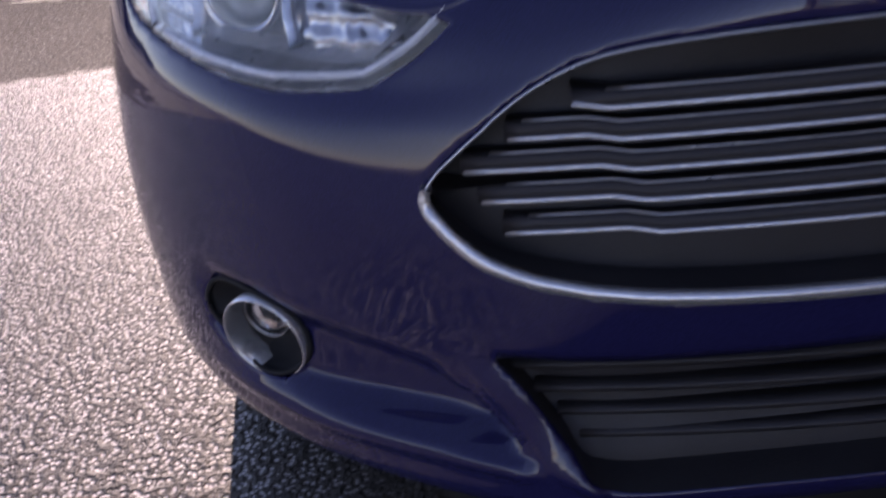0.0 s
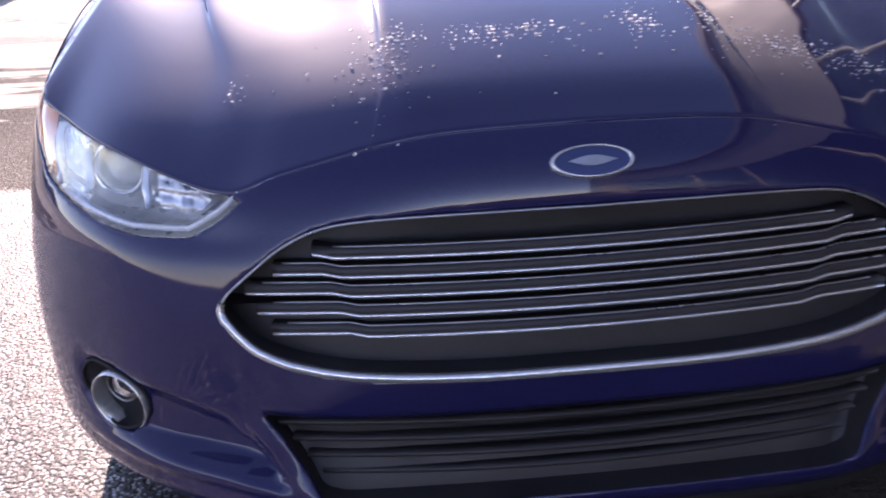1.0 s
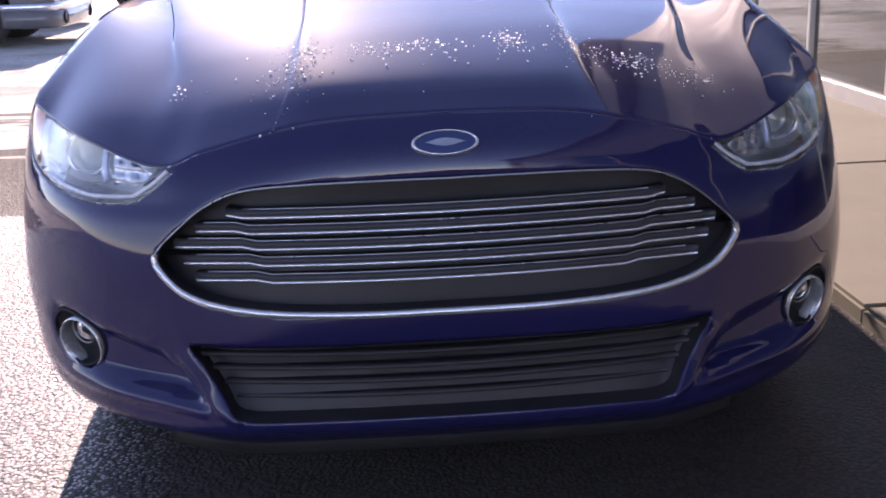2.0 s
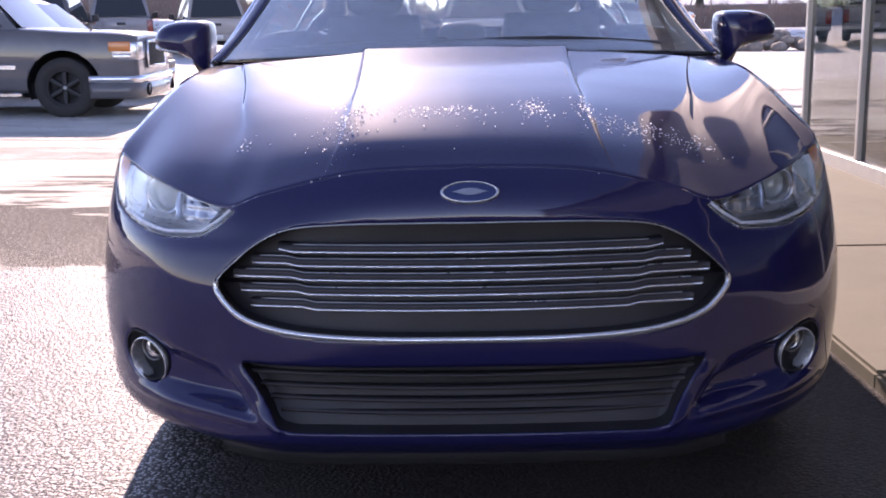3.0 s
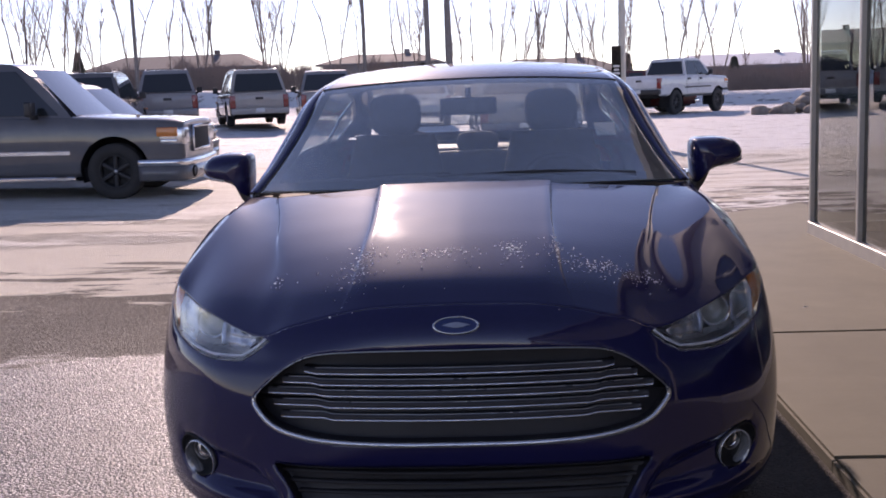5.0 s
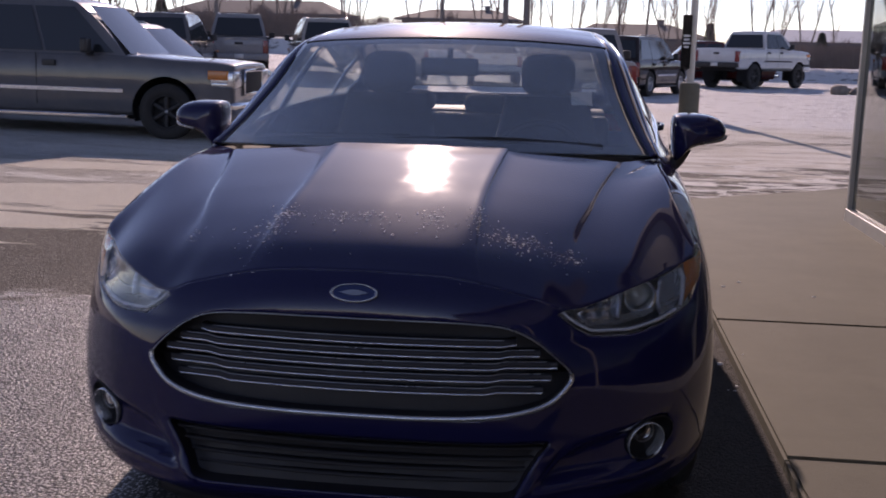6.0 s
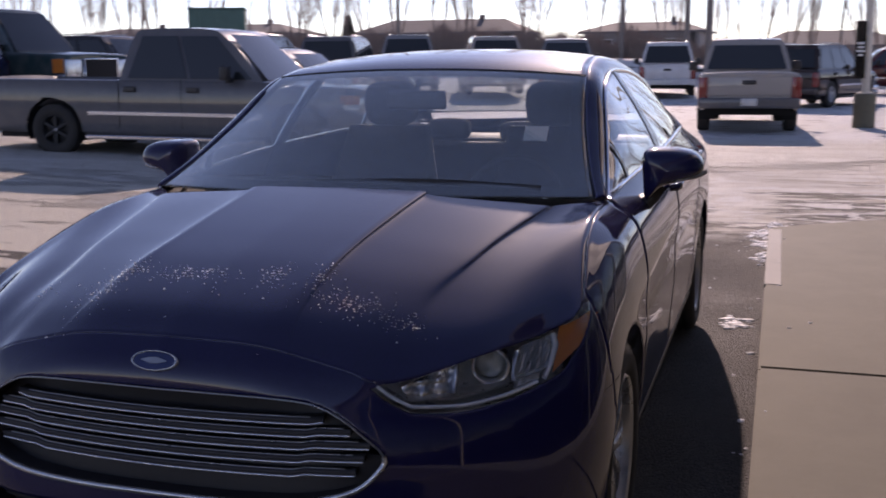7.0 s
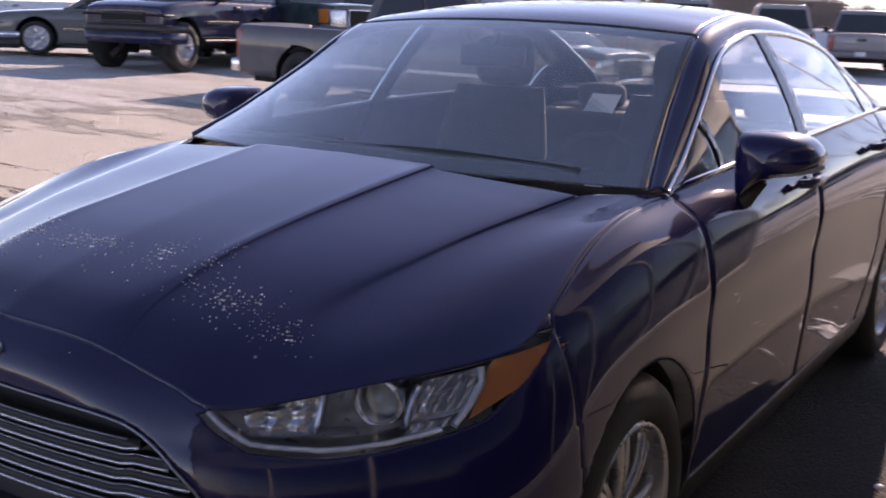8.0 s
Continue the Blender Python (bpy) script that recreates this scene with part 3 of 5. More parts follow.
ROOF_MID = [(0, 1.13, 1.048), (0, 1.33, 1.142), (0, 1.61, 1.278), (0, 1.95, 1.415), (0, 2.25, 1.472), (0, 2.64, 1.499), (0, 3.0, 1.492), (0, 3.32, 1.44), (0, 3.7, 1.31), (0, 4.1, 1.17), (0, 4.25, 1.11)]
rail_in, rail_out, roof_mid = spline(RAIL_IN, 201), spline(RAIL_OUT, 201), spline(ROOF_MID, 201)


def top_grid(a, b, n=28, rise=0.0):
    """The strip of the upper body between two stations, from side to side."""
    rows = []
    for i in range(a, b + 1):
        row = []
        for w in np.linspace(-1, 1, 2 * n + 1):
            k = abs(w) ** 2.2
            q = roof_mid[i] + (rail_in[i] - roof_mid[i]) * (0, k, k)
            row.append((rail_in[i][0] * w, q[1], q[2] + rise))
        rows.append(row)
    return rows


def sheet(rows, flip=True):
    bm = bmesh.new()
    grid(bm, rows, flip=flip)
    return bm


windshield = thick(part("windshield", sheet(top_grid(0, 61)), GLASS, car, "bluish windshield glass"), 0.004)
thick(part("roof", sheet(top_grid(61, 140)), BLUE, car), 0.004)
rear_glass = thick(part("rear_window", sheet(top_grid(140, 182)), GLASS, car, "clear rear window glass"), 0.004)
for ob in (windshield, rear_glass):
    ob.visible_shadow = False
def frit(w0, w1, a, b, step=1):
    rows = []
    for i in range(a, b + 1, step):
        row = []
        for w in np.linspace(w0, w1, 12):
            k = abs(w) ** 2.2
            q = roof_mid[i] + (rail_in[i] - roof_mid[i]) * (0, k, k)
            row.append((rail_in[i][0] * w, q[1] + .004, q[2] - .006))
        rows.append(row)
    return rows


bm = bmesh.new()
for w0, w1, i, j in ((-1, -.925, 0, 61), (.925, 1, 0, 61), (-.925, .925, 57, 61), (-.925, .925, 0, 7)):
    grid(bm, frit(w0, w1, i, j), flip=True)
part("windshield_border", bm, SEAM, car, "black windshield border")
for i in (61, 140, 181):
    bm = bmesh.new()
    tube(bm, [Vector(q) for q in top_grid(i, i + 1, rise=-0.002)[0]], 0.005, 6)
    part("screen_seal", bm, BLACK, car, "black rubber screen seal")
thick(part("trunk_lid", sheet([
    np.concatenate([spline(r, 24)[::-1] * (-1, 1, 1), spline(r, 24)[1:]]) for r in (
        [(0, 4.24, 1.113), (.4, 4.23, 1.113), (.68, 4.19, 1.112), (.775, 4.0, 1.11)],
        [(0, 4.6, 1.10), (.35, 4.6, 1.098), (.6, 4.55, 1.085), (.765, 4.3, 1.085)],
        [(0, 4.8, 1.07), (.38, 4.79, 1.068), (.64, 4.68, 1.06), (.75, 4.36, 1.078)],
        [(0, 4.885, 1.032), (.4, 4.855, 1.032), (.655, 4.755, 1.032), (.745, 4.4, 1.07)])]), BLUE, car), 0.003)

for s in (1, -1):
    rows = []
    for i in range(201):
        a, b = rail_in[i], rail_out[i]
        row = []
        for k in np.linspace(0, 1, 7):
            q = a + (b - a) * k + np.array((0.5, -0.25, 0.6)) * 0.016 * sin(pi * k)
            row.append((q[0] * s, q[1], q[2]))
        rows.append(row)
    thick(part("roof_pillar", sheet(rows, flip=s > 0), BLUE, car), 0.004)

# side glass: from the belt to the rail
belt_line = spline(BELT, 600)
belt_line = belt_line[(belt_line[:, 1] > 1.3) & (belt_line[:, 0] > 0.7)]
side_rows = []
for i in range(201):
    q = rail_out[i]
    base = np.array([np.interp(q[1], belt_line[:, 1], belt_line[:, 0]), q[1], np.interp(q[1], belt_line[:, 1], belt_line[:, 2])])
    side_rows.append([base + (q - base) * k + np.array((0.012 * sin(pi * k), 0, 0)) for k in np.linspace(0.0, 1, 23)])
glazing = Shell(side_rows)
PANE_A, PANE_F, PANE_R, PANE_C, POST_B, POST_A, POST_C, C_SKIN = range(1, 9)
glazing.cut([(3.68, .9), (3.66, 1.3), (4.3, 1.6), (4.3, .9)], [1, 2], C_SKIN)
glazing.cut([(2.37, 1.0), (2.49, 1.5), (2.585, 1.5), (2.465, 1.0)], [1, 2], POST_B)
glazing.cut([(1.765, .9), (1.70, 1.3), (1.725, 1.3), (1.80, .9)], [1, 2], POST_A)
glazing.cut([(3.40, 1.0), (3.31, 1.5), (3.345, 1.5), (3.44, 1.0)], [1, 2], POST_C)
glazing.cut([(1.2, .8), (1.2, 1.6), (1.66, 1.6), (1.79, .8)], [1, 2], PANE_A)
glazing.cut([(1.2, .8), (1.2, 1.6), (2.55, 1.6), (2.40, .8)], [1, 2], PANE_F)
glazing.cut([(1.2, .8), (1.2, 1.6), (3.31, 1.6), (3.46, .8)], [1, 2], PANE_R)
glazing.finish(PANE_C)
for mirrored, s in ((False, 1), (True, -1)):
    for code in (PANE_A, PANE_F, PANE_R, PANE_C):
        pane = thick(part("side_window", glazing.mesh(code, mirrored=mirrored, edge=0.002), GLASS, car), 0.004)
        pane.visible_shadow = False
    for code in (POST_A, POST_B, POST_C):
        thick(part("window_post", glazing.mesh(code, mirrored=mirrored, offset=0.002), GLOSS_BLACK, car, "gloss black window post"), 0.012)
    thick(part("rear_pillar", glazing.mesh(C_SKIN, mirrored=mirrored), BLUE, car), 0.003)
    bm = bmesh.new()
    low = [Vector((q[0][0] * s, q[0][1], q[0][2] + 0.004)) for q in side_rows if q[0][1] < 3.70]
    high = [Vector(((q[-1][0] + 0.003) * s, q[-1][1], q[-1][2])) for q in side_rows if q[0][1] < 3.70]
    ring = [(-.004, -.008), (.004, -.008), (.005, .008), (-.005, .008)]
    sweep(bm, low, ring)
    sweep(bm, high, ring)
    tube(bm, [low[-1], (low[-1] + high[-1]) / 2 + Vector((0.004 * s, 0.01, 0)), high[-1]], 0.006, 6)
    part("window_trim", bm, CHROME, car, "chrome window surround")

# wheel wells and wheels
for y in (AXLE_F, AXLE_R):
    for s in (1, -1):
        bm = bmesh.new()
        rows = []
        for k in range(29):
            a = radians(-28 + 236 * k / 28)
            rows.append([(x * s, y + ARCH * cos(a) * g, HUB_Z + ARCH * sin(a) * g) for x, g in ((.875, .995), (.86, .99), (.84, 1.0), (.62, 1.0), (.60, .2))])
        grid(bm, rows)
        part("wheel_well", bm, BLACK, car, "black wheel arch liner")


def wheel_parts(parent, m, r=0.335, width=0.225, rim=0.232, spokes=8, face=ALLOY, tyre_mat=RUBBER, twin=True, hub=SATIN):
    """A wheel whose face looks along its own +x."""
    bm = bmesh.new()
    w = width / 2
    lathe(bm, [(w - .02, rim), (w - .005, rim - .008), (w - .015, rim - .018), (w - .06, rim - .03), (-w + .02, rim - .025), (-w + .01, rim)], 40)
    lathe(bm, [(w - .055, .001), (w - .055, .035), (w - .045, .055), (w - .10, .075), (w - .12, rim - .03)], 32)
    wheel = part("wheel", bm, face, parent, "silver alloy wheel" if twin else "steel wheel", m=m)
    bm = bmesh.new()
    lathe(bm, [(w - .02, rim - .004), (w - .002, rim + .012), (w + .004, (rim + r) / 2), (w - .012, r - .018), (w - .04, r - .002), (w - .055, r - .001), (w - .058, r - .009), (w - .068, r - .009), (w - .071, r), (.008, r), (.005, r - .009), (-.005, r - .009), (-.008, r), (-w + .071, r), (-w + .068, r - .009), (-w + .058, r - .009), (-w + .055, r - .001), (-w + .04, r - .002), (-w + .012, r - .018), (-w - .002, (rim + r) / 2), (-w + .01, rim - .004)], 48)
    part("tyre", bm, tyre_mat, wheel, "black rubber tyre")
    for k in range(spokes):
        for off in ((-.16, .16) if twin else (0,)):
            bm = bmesh.new()
            a = 2 * pi * k / spokes + pi / 2
            path = [Vector((w - .05 + .012 * sin(pi * q), (.03 + (rim - .045) * q) * cos(a + off * 5 / spokes * (.35 + .65 * q)), (.03 + (rim - .045) * q) * sin(a + off * 5 / spokes * (.35 + .65 * q)))) for q in np.linspace(0, 1, 6)]
            e = .016 if twin else .035
            sweep(bm, path, [(-e, -.014), (e, -.014), (e * .6, .012), (-e * .6, .012)], up=(1, 0, 0))
            part("spoke", bm, face, wheel)
    bm = bmesh.new()
    lathe(bm, [(w - .04, .001), (w - .04, .024), (w - .055, .032)], 20)
    part("hub_cap", bm, hub, wheel)
    return wheel


for y in (AXLE_F, AXLE_R):
    wheel_parts(car, pose(.802, y, HUB_Z))
    wheel_parts(car, pose(-.802, y, HUB_Z, 0, 0, 180))

# grille
part("grille_backing", shell.mesh(GRILLE, both=True, push=lambda q, n: q + np.array((0, .055, 0))), MESH, car, "black grille backing")
bm = bmesh.new()


def nose_y(x, z):
    """How far back the nose lies at this width and height."""
    p = shell.p[:200].reshape(-1, 3)
    k = np.argmin((p[:, 0] - abs(x)) ** 2 + (p[:, 2] - z) ** 2)
    return float(p[k][1])


half = spline(grille_line, 80)
upper = [q for q in half if q[1] > .612]
lower = [q for q in half if q[1] <= .622]
full = lambda h: [Vector((-x, nose_y(x, z) - .004, z)) for x, z in h[::-1]] + [Vector((x, nose_y(x, z) - .004, z)) for x, z in h[1:]] if abs(h[0][0]) < 1e-6 else [Vector((x, nose_y(x, z) - .004, z)) for x, z in h] + [Vector((-x, nose_y(x, z) - .004, z)) for x, z in h[-2::-1]]
sweep(bm, full(lower), [(-.005, -.008), (.005, -.008), (.006, 0), (.005, .005), (-.005, .005)], up=(0, -1, 0))
part("grille_lower_trim", bm, BRIGHT, car, "chrome lower grille trim")
bm = bmesh.new()
sweep(bm, full(upper), [(-.0014, -.003), (.0014, -.003), (.0014, .002), (-.0014, .002)], up=(0, -1, 0))
part("grille_upper_trim", bm, SATIN, car, "thin satin upper grille trim")
bm = bmesh.new()
wall = full(upper)[::-1] + full(lower)
grid(bm, [[q + Vector((0, .004, 0)) for q in wall], [q + Vector((0, .06, 0)) for q in wall]])
part("grille_rim", bm, MESH, car)
for z, end, kink in ((.690, .389, .372), (.661, .446, .362), (.632, .487, .352), (.602, .474, .342), (.570, .455, .330)):
    path = []
    for x in np.concatenate([np.linspace(-end, -kink - .015, 6), np.linspace(-kink + .012, kink - .012, 30), np.linspace(kink + .015, end, 6)]):
        out = abs(x) > kink
        path.append(Vector((x, .095 + .055 * (abs(x) / .5) ** 2 + (.002 if out else 0.0), z + (.0028 if out else -.0022))))
    bm = bmesh.new()
    sweep(bm, path, [(-.012, -.006), (.014, -.006), (.014, .008), (-.012, .008)], up=(0, 0, 1))
    slat = part("grille_slat", bm, MESH, car, "black grille slat with two bright edges")
    bm = bmesh.new()
    sweep(bm, [q + Vector((0, -.013, -.006)) for q in path], [(-.003, -.0022), (.003, -.0022), (.003, .0022), (-.003, .0022)])
    part("bright_edge", bm, BRIGHT, slat, "bright lower edge")
    bm = bmesh.new()
    sweep(bm, [q + Vector((0, -.008, .009)) for q in path if abs(q.x) < end - .012], [(-.002, -.0010), (.002, -.0010), (.002, .0010), (-.002, .0010)])
    part("thin_edge", bm, SATIN, slat)

# lower intake
part("intake_backing", shell.mesh(INTAKE, both=True, push=lambda q, n: q + np.array((0, .05, 0))), MESH, car, "black lower air intake")
bm = bmesh.new()
half = spline(intake_line, 80)
loop = [(-x, z) for x, z in half[::-1]] + [(x, z) for x, z in half[1:-1]]
loop3 = [Vector((x, nose_y(x, z), z)) for x, z in loop]
grid(bm, [loop3, [q + Vector((0, .055, 0)) for q in loop3]], closed_v=True)
part("intake_rim", bm, MESH, car)
for z in (.345, .372, .399, .426):
    bm = bmesh.new()
    w = .40 + .06 * (z - .345) / .08
    sweep(bm, [Vector((x, .085 + .05 * (x / .45) ** 2, z)) for x in np.linspace(-w, w, 24)], [(-.010, -.004), (.012, -.003), (.012, .003), (-.010, .004)])
    part("intake_slat", bm, MESH, car)
# chin under the splitter
bm = bmesh.new()
chin = [Vector((x, y + .035, .262)) for x, y, z in [*[(-a, b, c) for a, b, c in LIP[3::-1]], *LIP[1:4]]]
chin = [Vector(q) for q in spline(chin, 60)]
sweep(bm, chin, [(-.03, -.045), (.02, -.04), (.02, .01), (-.03, .01)])
part("chin_spoiler", bm, BLACK, car, "black plastic chin spoiler")

# fog lamps
FOG = Vector((.722, .262, .412))
for mirrored, s in ((False, 1), (True, -1)):
    def sink(q, n):
        e = -far_from(fog_line, np.array([[q[0], q[2]]]))[0]
        return q - n * min(.022, max(0.0, e) * 1.1)
    bezel = thick(part("fog_bezel", shell.mesh(FOGPIT, mirrored=mirrored, push=sink, edge=.002), SEAM, car, "black recess round the fog lamp"), .003)
    bm = bmesh.new()
    hem = [Vector((x * s, nose_y(x, z), z)) for x, z in spline(fog_line[::3], 60, True)]
    hem = [(hem[i - 2] + hem[i - 1] + hem[i] + hem[(i + 1) % 60] + hem[(i + 2) % 60]) / 5 for i in range(60)]
    sweep(bm, [q + Vector((0, -.001, 0)) for q in hem], round_ring(.0032, 6), closed=True)
    part("fog_hem", bm, SEAM, bezel)
    m = Matrix.Translation((FOG.x * s, FOG.y + .014, FOG.z - .006)) @ pose(0, 0, 0, 0, 0, 31 * s) @ pose(0, 0, 0, 8, 0, 0) @ Matrix.Scale(.95, 4)
    bm = bmesh.new()
    lathe(bm, [(.03, .050), (.0, .0535), (-.004, .055), (-.001, .0567), (.012, .057)], 40, "y")
    ring = part("fog_lamp", bm, BRIGHT, car, "round fog lamp with bright ring", m=m)
    bm = bmesh.new()
    lathe(bm, [(.05, .001), (.048, .03), (.03, .050)], 32, "y")
    part("fog_reflector", bm, SEAM, ring)
    bm = bmesh.new()
    lathe(bm, [(-.006, .001), (-.003, .016), (.004, .026), (.02, .028)], 28, "y", (0.0, 0.014, .022))
    part("fog_lens", bm, CLEAR, ring)
    bm = bmesh.new()
    lathe(bm, [(.0, .028), (-.002, .029), (0, .030), (.02, .029)], 28, "y", (0.0, 0.014, .022))
    part("fog_inner_ring", bm, SATIN, ring)

# headlamps
for mirrored, s in ((False, 1), (True, -1)):
    def deep(q, n):
        e = -far_from(lamp_line, np.array([[q[0], min(q[2], .83)]]))[0]
        return q - n * (.004 + min(.075, max(0.0, e) * 2.6))
    bucket = part("headlamp", shell.mesh(LIGHT, mirrored=mirrored, push=deep), LAMP_CASE, car, "clear swept-back headlamp with projector and amber corner")
    lens = thick(part("lens", shell.mesh(LIGHT, mirrored=mirrored, edge=.002), CLEAR, bucket, "clear headlamp lens"), .0025)
    lens.visible_shadow = False
    bm = bmesh.new()
    low = [(x, z) for x, z in lamp_line[:40] if z < .79]
    path = [Vector((x * s, nose_y(x, z + .010) + .010, z + .011)) for x, z in low if x < .80]
    sweep(bm, path, [(-.006, -.004), (.006, -.004), (.006, .003), (-.006, .003)])
    part("light_pipe", bm, PIPE, bucket, "silver light pipe along the lower edge")
    pc = Vector((.686 * s, .398, .760))
    m = Matrix.Translation(pc) @ pose(0, 0, 0, 0, 0, 14 * s)
    bm = bmesh.new()
    lathe(bm, [(.03, .047), (-.015, .045), (-.022, .042), (-.019, .037), (.01, .034)], 40, "y")
    proj = part("projector_ring", bm, CHROME, bucket, "chrome projector ring", m=m)
    bm = bmesh.new()
    lathe(bm, [(-.016, .001), (-.012, .015), (-.002, .028), (.012, .034)], 36, "y")
    part("projector_lens", bm, material("projector_glass", (.35, .36, .34), .03, 0.0, Coat_Weight=1.0), bucket, m=m)
    for e in (-1, 1):
        bm = bmesh.new()
        path = [Vector(((.686 + e * (.052 + .004 * abs(z - .75) / .03)) * s, nose_y(.686 + e * .052, z) + .022, z)) for z in np.linspace(.722, .788, 8)]
        sweep(bm, path, [(-.007, -.004), (.007, -.004), (.007, .004), (-.007, .004)], up=(0, -1, 0))
        part("projector_wing", bm, LAMP_BACK, bucket, "bright upright beside the projector")
    bm = bmesh.new()
    rows = []
    for x in np.linspace(.525, .628, 27):
        low, high = .728 - .012 * (x - .525) / .10, .744 + .046 * (x - .525) / .10
        rows.append([(x * s, nose_y(x, z) + .024 + .016 * abs(((x - .525) / .034) % 1.0 - .5) + .006 * abs(sin(150 * z)), z) for z in np.linspace(low, high, 13)])
    grid(bm, rows, flip=s < 0)
    part("high_beam_reflector", bm, LAMP_BACK, bucket, "wedge-shaped bright reflector")
    bm = bmesh.new()
    rows = []
    for x in np.linspace(.50, .80, 31):
        low = .705 + .05 * max(0.0, (.56 - x) / .07) + .02 * max(0.0, (x - .7) / .1)
        rows.append([(x * s, nose_y(x, low + .012) + d, low + .012 + .2 * d) for d in (.016, .03, .05)])
    grid(bm, rows, flip=s > 0)
    part("lamp_tray", bm, LAMP_CASE, bucket, "pale tray along the lamp's floor")
    bm = bmesh.new()
    rows = []
    for x in np.linspace(.742, .803, 23):
        rows.append([(x * s, nose_y(x, z) + .026 + .005 * abs(sin(220 * x)) * abs(sin(190 * z)), z) for z in np.linspace(.708 + (x - .745) * .25, .795 + (x - .745) * .2, 21)])
    grid(bm, rows, flip=s < 0)
    part("side_reflector", bm, LAMP_BACK, bucket, "faceted bright reflector")
    bm = bmesh.new()
    rows = []
    for x in np.linspace(.814, .884, 14):
        z0, z1 = .728 + (x - .814) * .95, .818 + (x - .814) * .35
        rows.append([(x * s, nose_y(x, z) + .008, z) for z in np.linspace(z0, z1, 10)])
    grid(bm, rows, flip=s < 0)
    part("turn_signal", bm, AMBER, bucket, "amber turn signal corner")
    bm = bmesh.new()
    tube(bm, [Vector((x * s, nose_y(x, z) + .012, z)) for x, z in ((.800, .722), (.808, .75), (.812, .785), (.803, .808))], .0075, 6)
    part("lamp_divider", bm, PIPE, bucket, "pale bracket before the amber corner")

# emblem: a plain blue oval in a bright ring
em = pose(0, nose_y(0, .802) - .003, .801, -34, 0, 0)
bm = bmesh.new()
rows = [[(.0585 * g * cos(a), d, .0235 * g * sin(a)) for g, d in ((1.0, .006), (1.0, -.003), (.96, -.006), (.90, -.005), (.89, -.002))] for a in np.linspace(0, 2 * pi, 48, endpoint=False)]
grid(bm, rows, closed_u=True)
badge = part("emblem", bm, BRIGHT, car, "oval emblem with a bright rim", m=em)
bm = bmesh.new()
rows = [[(.052 * g * cos(a), -.0035 - .001 * (1 - g), .0205 * g * sin(a)) for g in (1.0, .6, .001)] for a in np.linspace(0, 2 * pi, 48, endpoint=False)]
grid(bm, rows, closed_u=True)
part("emblem_field", bm, EMBLEM, badge)
bm = bmesh.new()
grid(bm, [[(.036 * g * cos(t), -.0055, .0075 * g * sin(t) ** 3) for g in (1.0, .5, .01)] for t in np.linspace(0, 2 * pi, 32, endpoint=False)], closed_u=True)
part("emblem_bar", bm, SATIN, badge)

# door mirrors
MIRROR_UP = .012
edge = (0, MIRROR_UP) + spline([(.866, 1.125), (.882, 1.143), (.93, 1.147), (.985, 1.144), (1.03, 1.131), (1.055, 1.108), (1.064, 1.084), (1.054, 1.062), (1.022, 1.045), (.975, 1.033), (.93, 1.016), (.902, .99), (.884, .972), (.872, .985), (.868, 1.03), (.864, 1.08)], 64, True)
for s in (1, -1):
    bm = bmesh.new()
    mid = np.array((.952, 1.085))
    rows = []
    for y, k in ((1.852, .93), (1.85, .97), (1.835, 1.0), (1.80, 1.0), (1.76, 1.0), (1.73, .97), (1.705, .90), (1.688, .78), (1.677, .6), (1.671, .35), (1.669, .01)):
        rows.append([((mid[0] + (q[0] - mid[0]) * k) * s, y - .03 + .16 * (q[0] - mid[0]) * k, mid[1] + (q[1] - mid[1]) * k) for q in edge])
    grid(bm, rows, closed_v=True, flip=s < 0)
    mirror = part("door_mirror", bm, BLUE, car, "dark blue door mirror housing")
    bm = bmesh.new()
    sweep(bm, [Vector((x * s, y, z)) for x, y, z in ((.845, 1.76, .935), (.868, 1.76, .955), (.888, 1.762, .985), (.91, 1.77, 1.03))], [(-.04, -.022), (.04, -.02), (.036, .02), (-.036, .022)], up=(0, 0, 1))
    part("mirror_stem", bm, BLACK, mirror, "black mirror stem")
    bm = bmesh.new()
    sweep(bm, [Vector((x * s, y, z)) for x, y, z in ((.965, 1.661, 1.054), (1.0, 1.669, 1.059), (1.035, 1.689, 1.065), (1.057, 1.722, 1.071), (1.068, 1.77, 1.076))], [(-.005, -.005), (.005, -.005), (.004, .006), (-.005, .005)])
    part("mirror_indicator", bm, SATIN, mirror, "clear indicator strip")
    bm = bmesh.new()
    grid(bm, [[((mid[0] + (q[0] - mid[0]) * k) * s, 1.816 + .16 * (q[0] - mid[0]) * k, mid[1] + (max(q[1], 1.03) - mid[1]) * k) for k in (.9, .5, .01)] for q in edge], closed_u=True, flip=s < 0)
    part("mirror_glass", bm, CHROME, mirror)

# door handles
for (y, z), k in (((2.27, .972), 0), ((3.27, 1.002), 2)):
    for s in (1, -1):
        bm = bmesh.new()
        sweep(bm, [Vector((x * s, y + d, z + h)) for x, d, h in ((.915, -.10, 0), (.938, -.085, .002), (.947, -.03, .004), (.947, .05, .006), (.938, .085, .006), (.915, .095, .005))], [(-.008, -.013), (.008, -.013), (.009, .013), (-.009, .013)])
        part("handle", bm, BLUE, doors[k if s > 0 else k + 1])

